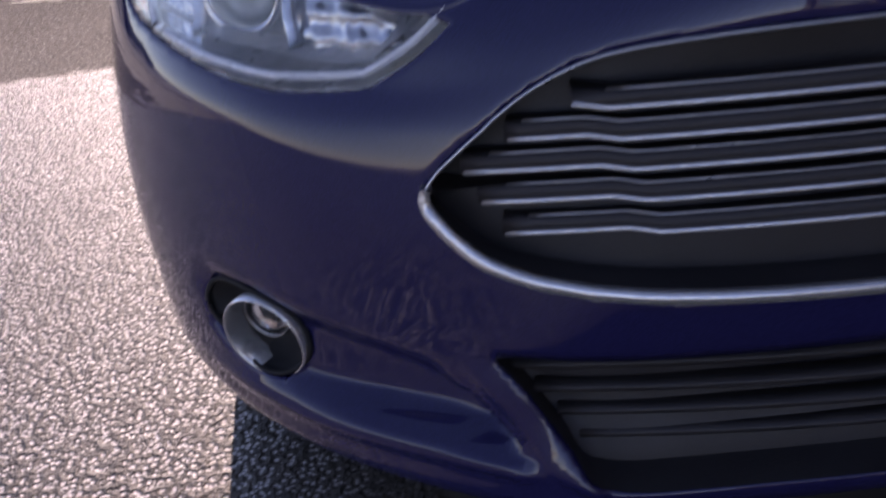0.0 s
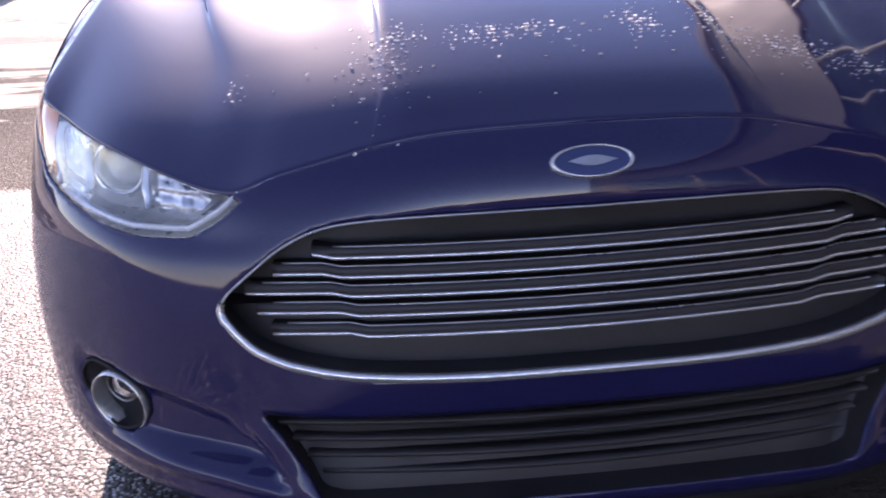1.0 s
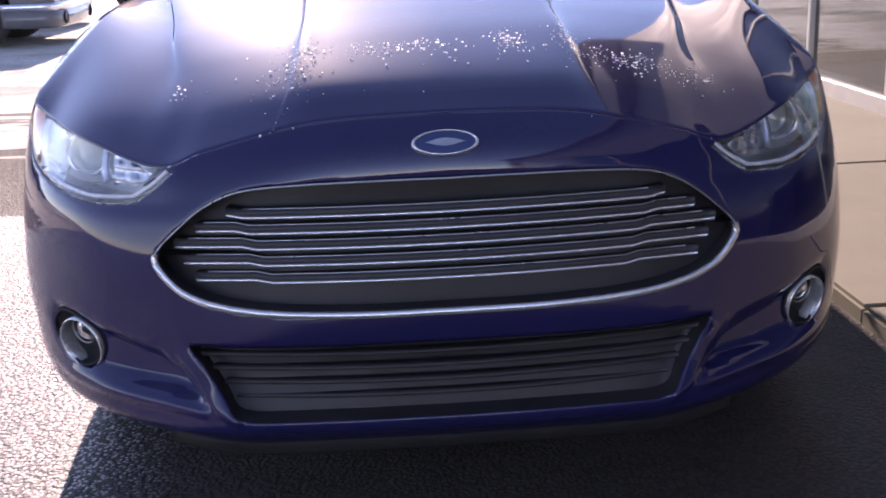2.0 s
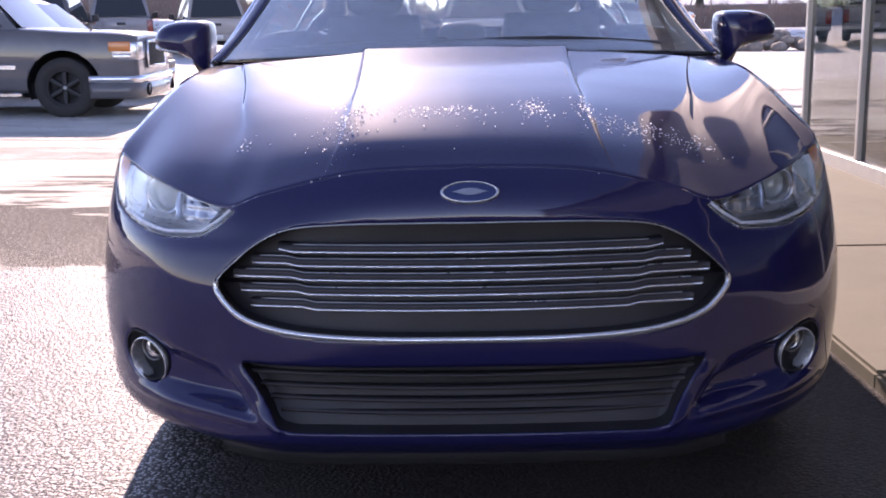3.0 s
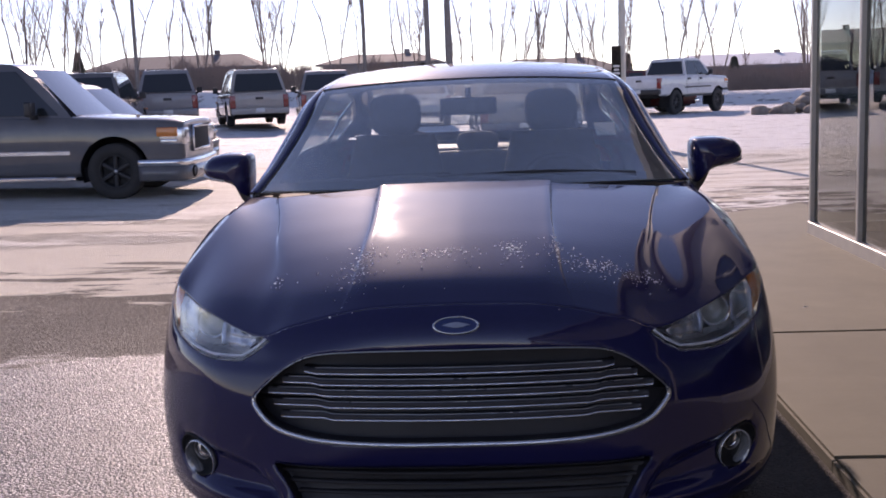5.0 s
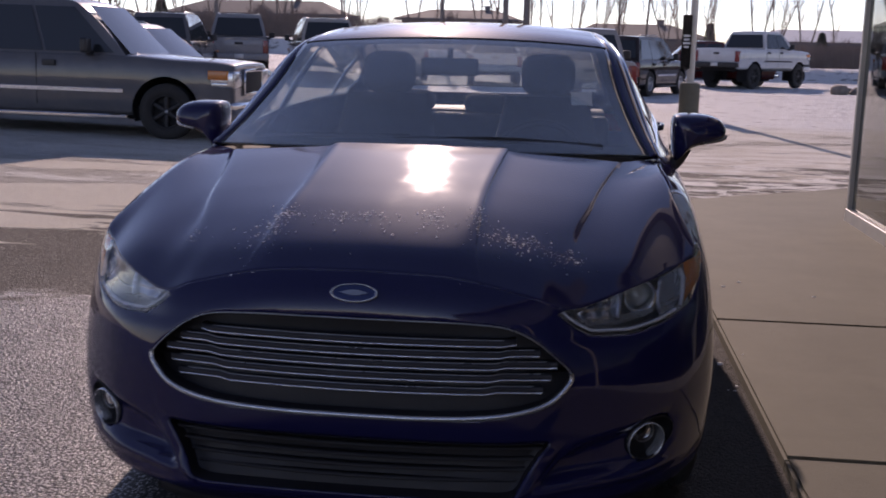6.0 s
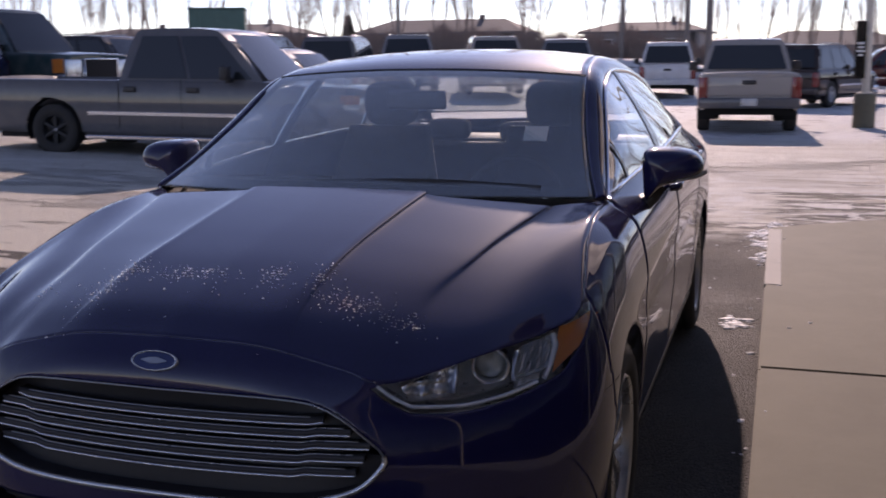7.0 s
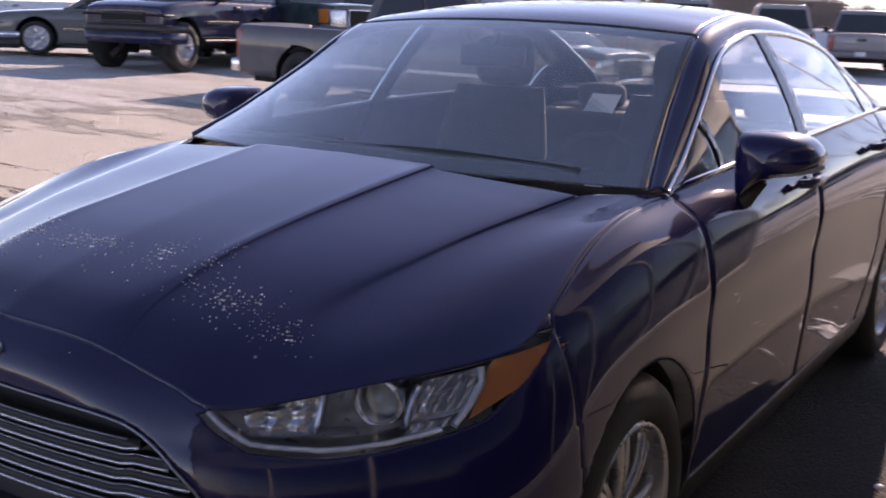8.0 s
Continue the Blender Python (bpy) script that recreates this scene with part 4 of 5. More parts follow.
# wipers and cowl
bm = bmesh.new()
rows = []
for x in np.linspace(-.80, .80, 45):
    y0 = 1.17 + .235 * (abs(x) / .78) ** 2
    z0 = 1.062 - .044 * (abs(x) / .78) ** 2
    rows.append([(x, y0 - .06, z0 - .045), (x, y0 - .012, z0 - .024), (x, y0 + .02, z0 - .022), (x, y0 + .07, z0 - .012), (x, y0 + .10, z0 - .03)])
grid(bm, rows)
part("cowl", bm, SEAM, car, "black cowl panel")
for pts in (((-.62, 1.335, 1.052), (-.35, 1.255, 1.074), (-.05, 1.215, 1.082)), ((-.10, 1.20, 1.072), (.25, 1.225, 1.082), (.60, 1.32, 1.06))):
    bm = bmesh.new()
    tube(bm, [Vector(q) - Vector((0, 0, .012)) for q in spline(pts, 12)], .010, 6)
    tube(bm, [Vector(q) + Vector((0, .008, .002)) for q in spline(pts, 12)], .007, 5)
    part("wiper", bm, BLACK, car, "black wiper blade")

# interior
bm = bmesh.new()
rows = []
for x in np.linspace(-.72, .72, 31):
    e = (abs(x) / .72) ** 2
    hump = .035 * math.exp(-((x - .36) / .16) ** 2)
    rows.append([(x, 1.30 + .17 * e, .97), (x, 1.42 + .10 * e, .99 + hump * .4), (x, 1.60, 1.0 + hump), (x, 1.70, .985 + hump), (x, 1.75, .93), (x, 1.74, .70), (x, 1.66, .55)])
grid(bm, rows, flip=True)
part("dashboard", bm, DASH, car, "dark grey dashboard")
bm = bmesh.new()
box(bm, -.74, .74, 1.2, 4.2, .22, .27, .01)
box(bm, -.12, .12, 1.7, 2.6, .27, .56, .03, 2)
part("cabin_floor", bm, DASH, car)


def seat_back(bm, x, y, w, z0, z1):
    rows = []
    for t in np.linspace(0, 1, 9):
        z, lean = z0 + (z1 - z0) * t, y + .16 * t
        ww = w * (1 - .25 * max(0, t - .55) / .45)
        row = []
        for a in np.linspace(0, 2 * pi, 20, endpoint=False):
            p = lambda v: math.copysign(abs(v) ** .6, v)
            row.append((x + ww * p(cos(a)), lean + .075 * (1 - .4 * t) * p(sin(a)), z))
        rows.append(row)
    vs = grid(bm, rows, closed_v=True)
    bm.faces.new(vs[-1])
    bm.faces.new(vs[0][::-1])


def head_rest(bm, x, y, z, w=.13, h=.085):
    rows = []
    for j in range(9):
        b = -pi / 2 + pi * j / 8
        p = lambda v, e=.6: math.copysign(abs(v) ** e, v)
        rows.append([(x + w * p(cos(b)) * p(cos(a)), y + .05 * p(cos(b)) * p(sin(a)), z + h * p(sin(b))) for a in np.linspace(0, 2 * pi, 16, endpoint=False)])
    grid(bm, rows, closed_v=True)


for x in (-.37, .37):
    bm = bmesh.new()
    box(bm, x - .25, x + .25, 1.98, 2.48, .42, .58, .05, 3)
    seat = part("front_seat", bm, CLOTH, car, "charcoal cloth front seat")
    bm = bmesh.new()
    seat_back(bm, x, 2.45, .25, .55, 1.17)
    part("backrest", bm, CLOTH, seat)
    bm = bmesh.new()
    head_rest(bm, x, 2.64, 1.265, .125, .1)
    tube(bm, [(x - .05, 2.62, 1.12), (x - .05, 2.63, 1.24)], .007, 6)
    tube(bm, [(x + .05, 2.62, 1.12), (x + .05, 2.63, 1.24)], .007, 6)
    part("headrest", bm, CLOTH, seat)
bm = bmesh.new()
box(bm, -.68, .68, 2.95, 3.45, .40, .56, .05, 3)
bench = part("rear_seat", bm, CLOTH, car, "charcoal cloth rear bench")
bm = bmesh.new()
box(bm, -.68, .68, 3.42, 3.6, .5, 1.03, .05, 3)
part("backrest", bm, CLOTH, bench)
for x in (-.4, 0, .4):
    bm = bmesh.new()
    head_rest(bm, x, 3.62, 1.09 if x else 1.075, .12, .06)
    part("headrest", bm, CLOTH, bench)
bm = bmesh.new()
box(bm, -.66, .66, 3.6, 4.15, 1.02, 1.04, .006)
part("parcel_shelf", bm, DASH, car)
bm = bmesh.new()
box(bm, -.115, .115, 1.89, 1.92, 1.27, 1.34, .014, 3)
tube(bm, [(0, 1.91, 1.33), (0, 1.93, 1.375)], .012, 8)
part("rear_view_mirror", bm, BLACK, car, "black rear-view mirror")
bm = bmesh.new()
lathe(bm, [(.0, .175), (.012, .187), (.0, .199), (-.012, .187), (.0, .175)], 40, "y", (0, 0, 0))
for a in (radians(0), radians(180), radians(270)):
    sweep(bm, [Vector((.03 * cos(a), 0, .03 * sin(a))), Vector((.18 * cos(a), 0, .18 * sin(a)))], [(-.018, -.008), (.018, -.008), (.018, .008), (-.018, .008)], up=(0, 1, 0))
lathe(bm, [(-.02, .001), (-.02, .05), (.02, .06)], 24, "y")
part("steering_wheel", bm, DASH, car, "black steering wheel", m=pose(.37, 1.90, .915, -22, 0, 0))
bm = bmesh.new()
o, u, v = Vector((.487, 1.560, 1.186)), Vector((.076, .017, -.001)), Vector((-.004, .062, .046))
grid(bm, [[o, o + v], [o + u, o + u + v]])
part("window_tag", bm, PAPER, car, "white paper tag behind the windshield")
part("radiator_support", new_box(-.50, .50, .225, .27, .27, .73, .01), SEAM, car)
part("underbody", new_box(-.66, .66, .62, 4.6, .17, .26, .02), SEAM, car)

# beads of melted ice on the hood
rng = random.Random(4)
bm = bmesh.new()
for cx, cy, sx, sy, n in ((-.27, .36, .05, .11, 75), (-.245, .44, .03, .05, 30), (-.07, .43, .10, .035, 70), (.145, .445, .04, .05, 40), (.262, .47, .025, .07, 28), (.38, .39, .10, .045, 110), (.50, .40, .05, .04, 30), (-.50, .42, .02, .04, 6), (0, .4, .4, .12, 25)):
    for _ in range(int(n * 2.4)):
        x, y = rng.gauss(cx, sx * .6), rng.gauss(cy - .045, sy * .6)
        if abs(x) > .64:
            continue
        z, nn = hood_height(x, y)
        r = rng.choice((.0008, .001, .0012, .0014, .0017, .0023))
        mm = Matrix.Translation((x, y, z + r * .05)) @ Vector(nn * np.array((math.copysign(1, x), 1, 1))).to_track_quat("Z", "Y").to_matrix().to_4x4() @ Matrix.Diagonal((r * rng.uniform(.8, 1.5), r * rng.uniform(.8, 1.8), r * .7, 1))
        bmesh.ops.create_icosphere(bm, subdivisions=1, radius=1, matrix=mm)
solo("ice_beads", bm, ICE, "scattered beads of melting ice lying on the hood", "ice", kind="stuff")


# ---------------------------------------------------------------- ground and building
def ground_z(x, y):
    """The lot climbs a little to the west and beyond it the land rises."""
    west = max(0.0, min(1.0, (2.0 - x) / 8))
    z = min(.45, .028 * max(0.0, -x - 3.0)) + .004 * max(0.0, min(y, 45) - 15) * west
    z += .02 * max(0.0, min(y, 52) - 32) * west
    b = max(0.0, min(1.0, (y - 52) / 1.9))
    z += (.68 + .2 * west) * b * b * (3 - 2 * b)
    return z - min(1.5, .07 * max(0.0, y - 58)) * (.45 - .2 * west)


axis = lambda pts: [v for a, b, n in pts for v in np.linspace(a, b, n, endpoint=False)]
bm = bmesh.new()
xs = axis([(-2500, -300, 6), (-300, -80, 12), (-80, -20, 24), (-20, 12, 48), (12, 80, 24), (80, 300, 10), (300, 2501, 7)]) + [2500]
ys = axis([(-2500, -100, 7), (-100, -20, 10), (-20, 25, 46), (25, 50, 18), (50, 56, 24), (56, 110, 30), (110, 400, 12), (400, 2501, 7)]) + [2500]
grid(bm, [[(x, y, ground_z(x, y)) for y in ys] for x in xs])
solo("ground", bm, GROUND, "wet gritty asphalt lot with drifts of packed snow", "ground", kind="structure")

KERB_X, SLAB_Z, SLAB = 1.252, .055, 1.885
far_edge = lambda x: 7.42 + (x - 1.25) * .72
JOINTS = [1.155 + SLAB * k for k in range(-9, 3)]
walk_ob = thing("pavement", "tan broom-finished concrete pavement slabs with a worn kerb edge", "pavement", kind="structure")


def slab_mesh(x0, x1, y0, y1, y1b, corner=0.0):
    bm = bmesh.new()
    g = .006
    low = [(x0, y0 + g), (x1, y0 + g), (x1, y1b - g)]
    if corner:
        low += [(x0 + corner * (1 - sin(a)), y1 - g - corner * .25 - corner * (1 - cos(a)) + corner * .72 * (1 - sin(a)) * .6) for a in np.linspace(0, pi / 2, 7)]
    else:
        low.append((x0, y1 - g))
    k = len(low)
    vs = [bm.verts.new((x, y, -.1)) for x, y in low] + [bm.verts.new((x, y, SLAB_Z)) for x, y in low]
    bm.faces.new(vs[k:])
    for i in range(k):
        bm.faces.new((vs[i], vs[(i + 1) % k], vs[k + (i + 1) % k], vs[k + i]))
    bmesh.ops.bevel(bm, geom=[e for e in bm.edges if all(v.co.z > 0 for v in e.verts)], offset=.012, segments=2, affect="EDGES")
    return bm


part("slab_bed", new_box(KERB_X + .03, 2.9, -16, 7.0, -.12, SLAB_Z - .012), PALE_CONCRETE, walk_ob)
for k, y in enumerate(JOINTS[:-1]):
    last = k == len(JOINTS) - 2
    part("slab", slab_mesh(KERB_X, 3.3 if last else 2.98, y, far_edge(KERB_X) if last else JOINTS[k + 1], far_edge(3.3) if last else JOINTS[k + 1], .16 if last else 0.0), CONCRETE, walk_ob, smooth=False)
bm = bmesh.new()
box(bm, KERB_X - .004, KERB_X + .10, 4.94, 7.22, SLAB_Z - .03, SLAB_Z + .003, .003)
part("kerb_paint", bm, PALE_CONCRETE, walk_ob, "pale worn strip along the kerb", smooth=False)

WX, WY1 = 2.74, 6.60
shop = thing("shop_building", "low shop building with dark glazing in aluminium frames", "building", kind="structure")
part("base_wall", new_box(WX - .02, WX + .16, -16, WY1 + .03, SLAB_Z - .02, SLAB_Z + .10, .004), ALUMINIUM, shop, "aluminium base sill", smooth=False)
part("head_wall", new_box(WX - .02, WX + .22, -16, WY1 + .03, 2.75, 4.4), WALL_GREY, shop, smooth=False)
part("roof_slab", new_box(WX - .25, WX + 14, -16, WY1 + .2, 4.4, 4.62), WALL_GREY, shop, smooth=False)
part("back_wall", new_box(WX + 9, WX + 9.2, -16, WY1, 0, 4.4), WALL_GREY, shop, smooth=False)
part("south_wall", new_box(WX, WX + 9.2, -16.2, -16, 0, 4.4), WALL_GREY, shop, smooth=False)
part("inner_floor", new_box(WX + .1, WX + 9, -16, WY1 - .05, 0, SLAB_Z + .02), DARK_FLOOR, shop, smooth=False)
part("inner_ceiling", new_box(WX + .1, WX + 9, -16, WY1 - .05, 2.8, 2.84), WALL_GREY, shop, smooth=False)
posts = [WY1 - 1.19 * k for k in range(0, 5)] + [WY1 - 4.76 - 2.6 * k for k in range(1, 7)]
for y in posts:
    part("mullion", new_box(WX - .014, WX + .05, y - .022, y + .022, SLAB_Z + .10, 2.75, .005), ALUMINIUM, shop, smooth=False)
for a, b in zip(posts[1:], posts[:-1]):
    pane = part("pane", new_box(WX + .02, WX + .026, a + .032, b - .032, SLAB_Z + .10, 2.75), SHOP_GLASS, shop, smooth=False)
# end wall facing the lot
part("end_sill", new_box(WX + .02, WX + 9, WY1 - .10, WY1 + .02, SLAB_Z - .02, SLAB_Z + .10), ALUMINIUM, shop, smooth=False)
part("end_head", new_box(WX + .22, WX + 9.2, WY1 - .14, WY1 + .03, 2.75, 4.4), WALL_GREY, shop, smooth=False)
for k in range(8):
    x = WX + .03 + 1.25 * (k + 1)
    if x > WX + 9:
        break
    part("mullion", new_box(x - .03, x + .03, WY1 - .10, WY1 + .02, SLAB_Z + .10, 2.75), ALUMINIUM, shop, smooth=False)
    pane = part("pane", new_box(x - 1.22, x - .03, WY1 - .05, WY1 - .044, SLAB_Z + .10, 2.75), SHOP_GLASS, shop, smooth=False)

SNOW_BIT = worn("crusted_snow", (.8, .81, .84), (.62, .62, .63), 14, .7, bump=.4, grain=60)
rng = random.Random(17)
bm = bmesh.new()
for _ in range(34):
    t = rng.random()
    y = rng.uniform(1.6, 7.4)
    x = KERB_X - abs(rng.gauss(0, .06 + .10 * (y > 4.5))) - .01 if rng.random() < .97 else rng.uniform(1.05, 1.2)
    z, r = 0.0, rng.choice((.004, .005, .007, .009, .013))
    if rng.random() < .15:
        x, z, r = KERB_X + abs(rng.gauss(.02, .25)), SLAB_Z, rng.choice((.004, .006, .009))
    bmesh.ops.create_icosphere(bm, subdivisions=1, radius=1, matrix=pose(x, y, z, 0, 0, rng.uniform(0, 180)) @ Matrix.Diagonal((r * rng.uniform(1, 2.2), r * rng.uniform(1, 2.6), r * .5, 1)))
for cx, cy, n in ((1.1, 4.05, 34), (1.2, 7.3, 60), (1.21, 6.8, 40), (1.22, 6.2, 18), (1.32, 7.75, 40)):
    for _ in range(n):
        x, y, r = rng.gauss(cx, .05), rng.gauss(cy, .10), rng.uniform(.008, .026)
        bmesh.ops.create_icosphere(bm, subdivisions=1, radius=1, matrix=pose(min(x, KERB_X - .015) if y < 7.45 else x, y, 0, 0, 0, rng.uniform(0, 180)) @ Matrix.Diagonal((r * 1.9, r * 1.5, r * .2, 1)))
solo("snow_crumbs", bm, SNOW_BIT, "crumbs of crusted snow along the kerb", "snow", kind="stuff")


# ---------------------------------------------------------------- other vehicles on the lot
wheel_cache = {}


def put_wheel(parent, m, r, width, rim, spokes, face, twin):
    """A wheel that shares its meshes with all wheels of its kind."""
    key = (r, width, rim, spokes, face.name, twin)
    if key not in wheel_cache:
        wheel_cache[key] = wheel_parts(parent, m, r, width, rim, spokes, face, RUBBER, twin)
        return
    src = wheel_cache[key]
    w = new("wheel", src.data)
    w.parent, w.matrix_basis = parent, m
    w["label"] = src["label"]
    for c in src.children:
        o = new(c.name.split(".")[0], c.data)
        o.parent = w
        if "label" in c:
            o["label"] = c["label"]


def quad(bm, pts, depth=0.012):
    """A pane through four corners, with thickness."""
    p = [Vector(q) for q in pts]
    n = (p[1] - p[0]).cross(p[3] - p[0]).normalized() * depth
    a, b = [bm.verts.new(q) for q in p], [bm.verts.new(q - n) for q in p]
    bm.faces.new(a)
    bm.faces.new(b[::-1])
    for i in range(4):
        bm.faces.new((a[i], b[i], b[(i + 1) % 4], a[(i + 1) % 4]))


def vehicle(name, label, m, paint, length, width, height, belt, wheelbase, over, r, style, clear=.32, hood=1.5, lift=0.0, glass=TINT, rim=None, spokes=5, face=ALLOY, twin=True, amber=True, trim=CHROME, group="parked vehicles", lamp_mat=None):
    """A parked pickup, wagon or saloon. Its front is at y = 0, its length along +y, the ground at z = 0."""
    ob = thing(name, label, "pickup" if style == "pickup" else ("car" if style == "saloon" else "suv"), m, group)
    hw, zb, zt = width / 2, clear + lift, belt + lift
    axles = (over, over + wheelbase)
    snub = .10 if style != "saloon" else .22
    cab_end = {"pickup": hood + 2.25, "wagon": length - .12, "saloon": length - .75}[style]
    st = [(0.0, zb + .08, zt - .24, hw - .12), (.05, zb + .02, zt - .16, hw - .05), (.35, zb, zt - .08, hw - .015), (hood * .6, zb, zt - .035, hw), (hood, zb, zt, hw), (cab_end * .5 + hood * .5, zb, zt, hw + .005), (cab_end, zb, zt, hw), (length - .3, zb + .02, zt, hw - .01), (length - .04, zb + .05, zt - .01, hw - .03), (length, zb + .1, zt - .05, hw - .07)]
    if style == "pickup":
        st[:3] = [(0.0, zb + .08, zt - .13, hw - .09), (.05, zb + .02, zt - .085, hw - .04), (.35, zb, zt - .05, hw - .015)]
    fine = spline(st, 120)
    rows = []
    for y, b, t, w in fine:
        bed = style == "pickup" and cab_end + .05 < y < length - .08
        sec = [(w * .90, b), (w * .985, b + .08), (w * 1.0, b + .45 * (t - b)), (w * .992, t - .2 * (t - b)), (w * .955, t - .03), (w * .90, t)]
        sec = [tuple(q) for q in spline(sec, 34)]
        sec += [(w * .87, t - .42), (w * .4, t - .43), (0, t - .43)] if bed else [(w * .8, t + .012), (w * .4, t + .028), (0, t + .03)]
        rows.append([(x, y, z) for x, z in sec])
    sh = Shell(rows)
    sh.normal *= -1
    for a in axles:
        sh.cut(circle(a, r + .01, r + .085), [1, 2], 9, lambda p: p[..., 0] > hw * .8)
    sh.finish(1)
    bm = sh.mesh(1, both=True, flip=True)
    for row in (rows[0], rows[-1]):
        loop = [bm.verts.new(q) for q in row] + [bm.verts.new((-x, y, z)) for x, y, z in row[-2::-1]]
        bm.faces.new(loop if row is rows[0] else loop[::-1])
    part("body", bm, paint, ob)
    part("chassis", new_box(-hw * .85, hw * .85, .25, length - .25, zb - .06, zb + .12), SEAM, ob, smooth=False)
    for a in axles:
        for s in (1, -1):
            bm = bmesh.new()
            grid(bm, [[(x * s, a + (r + .08) * cos(t) * g, r + .01 + (r + .08) * sin(t) * g) for x, g in ((hw - .02, 1), (hw * .55, 1), (hw * .54, .2))] for t in np.linspace(radians(-20), radians(200), 17)])
            part("wheel_well", bm, SEAM, ob)
            put_wheel(ob, pose((hw - .13) * s, a, r, 0, 0, 0 if s > 0 else 180), r, .25, rim or r * .6, spokes, face, twin)
    # cabin
    top = height + lift
    rake, back = {"pickup": (.72, .22), "wagon": (.72, .32), "saloon": (.95, .85)}[style]
    y0, y1, y2, y3 = hood - .02, hood + rake, cab_end - back, cab_end
    tw, bw = hw * .74, hw * .93
    body = bmesh.new()
    prof = [(y0, zt - .02, bw), (y0 + rake * .5, (zt + top) / 2 + .02, (bw + tw) / 2 + .01), (y1, top - .05, tw), (y1 + .25, top, tw - .02), ((y1 + y2) / 2, top + .015, tw - .02), (y2 - .2, top, tw - .02), (y2, top - .05, tw), ((y2 + y3) / 2, (zt + top) / 2 + .02, (bw + tw) / 2 + .01), (y3, zt - .02, bw)]
    curve = spline(prof, 49)
    grid(body, [[(w * k, y, z + (.02 * (1 - k * k) if z > top - .1 else 0)) for k in np.linspace(-1, 1, 13)] for y, z, w in curve], flip=True)
    for s in (1, -1):
        rws = []
        for y, z, w in curve:
            rws.append([(s * (bw + (w - bw) * k), y, zt - .02 + (z - zt + .02) * k) for k in np.linspace(0, 1, 5)])
        grid(body, rws, flip=s < 0)
    part("cabin", body, paint, ob)
    # glass
    at = lambda y, z, s, e=.012: (s * (bw + (tw - bw) * (z - zt) / (top - zt) + e), y, z)
    lo, hi = zt + .03, top - .10
    ya = lambda z, off: y0 + rake * (z - zt) / (top - zt) + off
    yb = lambda z, off: y3 - back * (z - zt) / (top - zt) + off
    n_side = {"pickup": 2, "wagon": 3, "saloon": 2}[style]
    for s in (1, -1):
        cuts = np.linspace(0, 1, n_side + 1)
        for k in range(n_side):
            bm = bmesh.new()
            f = lambda z, u: ya(z, .13) + (yb(z, -.11) - ya(z, .13)) * u
            g = .025
            pts = [at(f(lo, cuts[k]) + g, lo, s), at(f(lo, cuts[k + 1]) - g, lo, s), at(f(hi, cuts[k + 1]) - g, hi, s), at(f(hi, cuts[k]) + g, hi, s)]
            quad(bm, pts if s > 0 else pts[::-1])
            part("side_window", bm, glass, ob, smooth=False)
    for nm, y_of, d in (("windshield", ya, -1), ("rear_window", yb, 1)):
        bm = bmesh.new()
        e = .045
        zl, zh = (zt + .02, top - .07) if nm == "windshield" else (zt + .06, top - .12)
        wl, wh = bw - .10, tw - .06
        pts = []
        rws = [[(x * wx, y_of(z, d * (e + .02 * (1 - x * x))), z) for x in np.linspace(-1, 1, 9)] for z, wx in ((zl, wl), ((zl + zh) / 2, (wl + wh) / 2), (zh, wh))]
        grid(bm, rws, flip=d > 0)
        part(nm, bm, glass, ob)
    # front
    gz0, gz1 = zb + .28, zt - (.16 if style == "pickup" else .27)
    part("grille", new_box(-hw * .5, hw * .5, -.03, .06, gz0 + .04, gz1, .02, 2), SEAM, ob)
    bm = bmesh.new()
    sweep(bm, [Vector(q) for q in ((-hw * .5, -.02, gz0 + .04), (-hw * .5, -.02, gz1), (hw * .5, -.02, gz1), (hw * .5, -.02, gz0 + .04))], [(-.02, -.02), (.02, -.02), (.02, .02), (-.02, .02)], up=(0, -1, 0), closed=True)
    part("grille_surround", bm, trim, ob)
    for s in (1, -1):
        lamp = part("headlamp", new_box(s * hw * .53, s * (hw - .015), -.01, .34, gz0 + .13, gz1 - .005, .03, 2), lamp_mat or LAMP_BACK, ob, "headlamp")
        if amber:
            part("turn_signal", new_box(s * (hw - .10), s * (hw + .006), .08, .36, (gz0 + gz1) / 2 + .06, gz1, .015, 2), AMBER, lamp, "amber turn signal")
            part("side_marker", new_box(s * (hw - .10), s * (hw + .004), .08, .31, gz0 + .15, (gz0 + gz1) / 2 + .03, .015, 2), LAMP_BACK, lamp, "clear side marker")
    bm = bmesh.new()
    bumper = [Vector(q) for q in spline([(-hw, .62, zb + .17), (-hw - .005, .30, zb + .17), (-hw + .06, .02, zb + .17), (-hw * .5, -.06, zb + .17), (hw * .5, -.06, zb + .17), (hw - .06, .02, zb + .17), (hw + .005, .30, zb + .17), (hw, .62, zb + .17)], 40)]
    tall = .06 if style == "pickup" else .10
    sweep(bm, bumper, [(-.03, -.04), (.03, -.04), (.04, tall - .02), (-.03, tall)])
    part("front_bumper", bm, trim, ob)
    if style == "pickup":
        for s in (1, -1):
            bm = bmesh.new()
            lathe(bm, [(-.012, .075), (.0, .085), (.03, .08), (.035, .001)], 20, "y", (s * hw * .72, -.075, zb + .04))
            part("fog_lamp", bm, SEAM, ob, "dark round fog lamp in the bumper")
    bm = bmesh.new()
    sweep(bm, [q - Vector((0, 0, .13)) for q in bumper], [(-.02, -.12), (.02, -.10), (.03, .10), (-.02, .10)])
    part("front_apron", bm, paint if style != "saloon" else BLACK, ob)
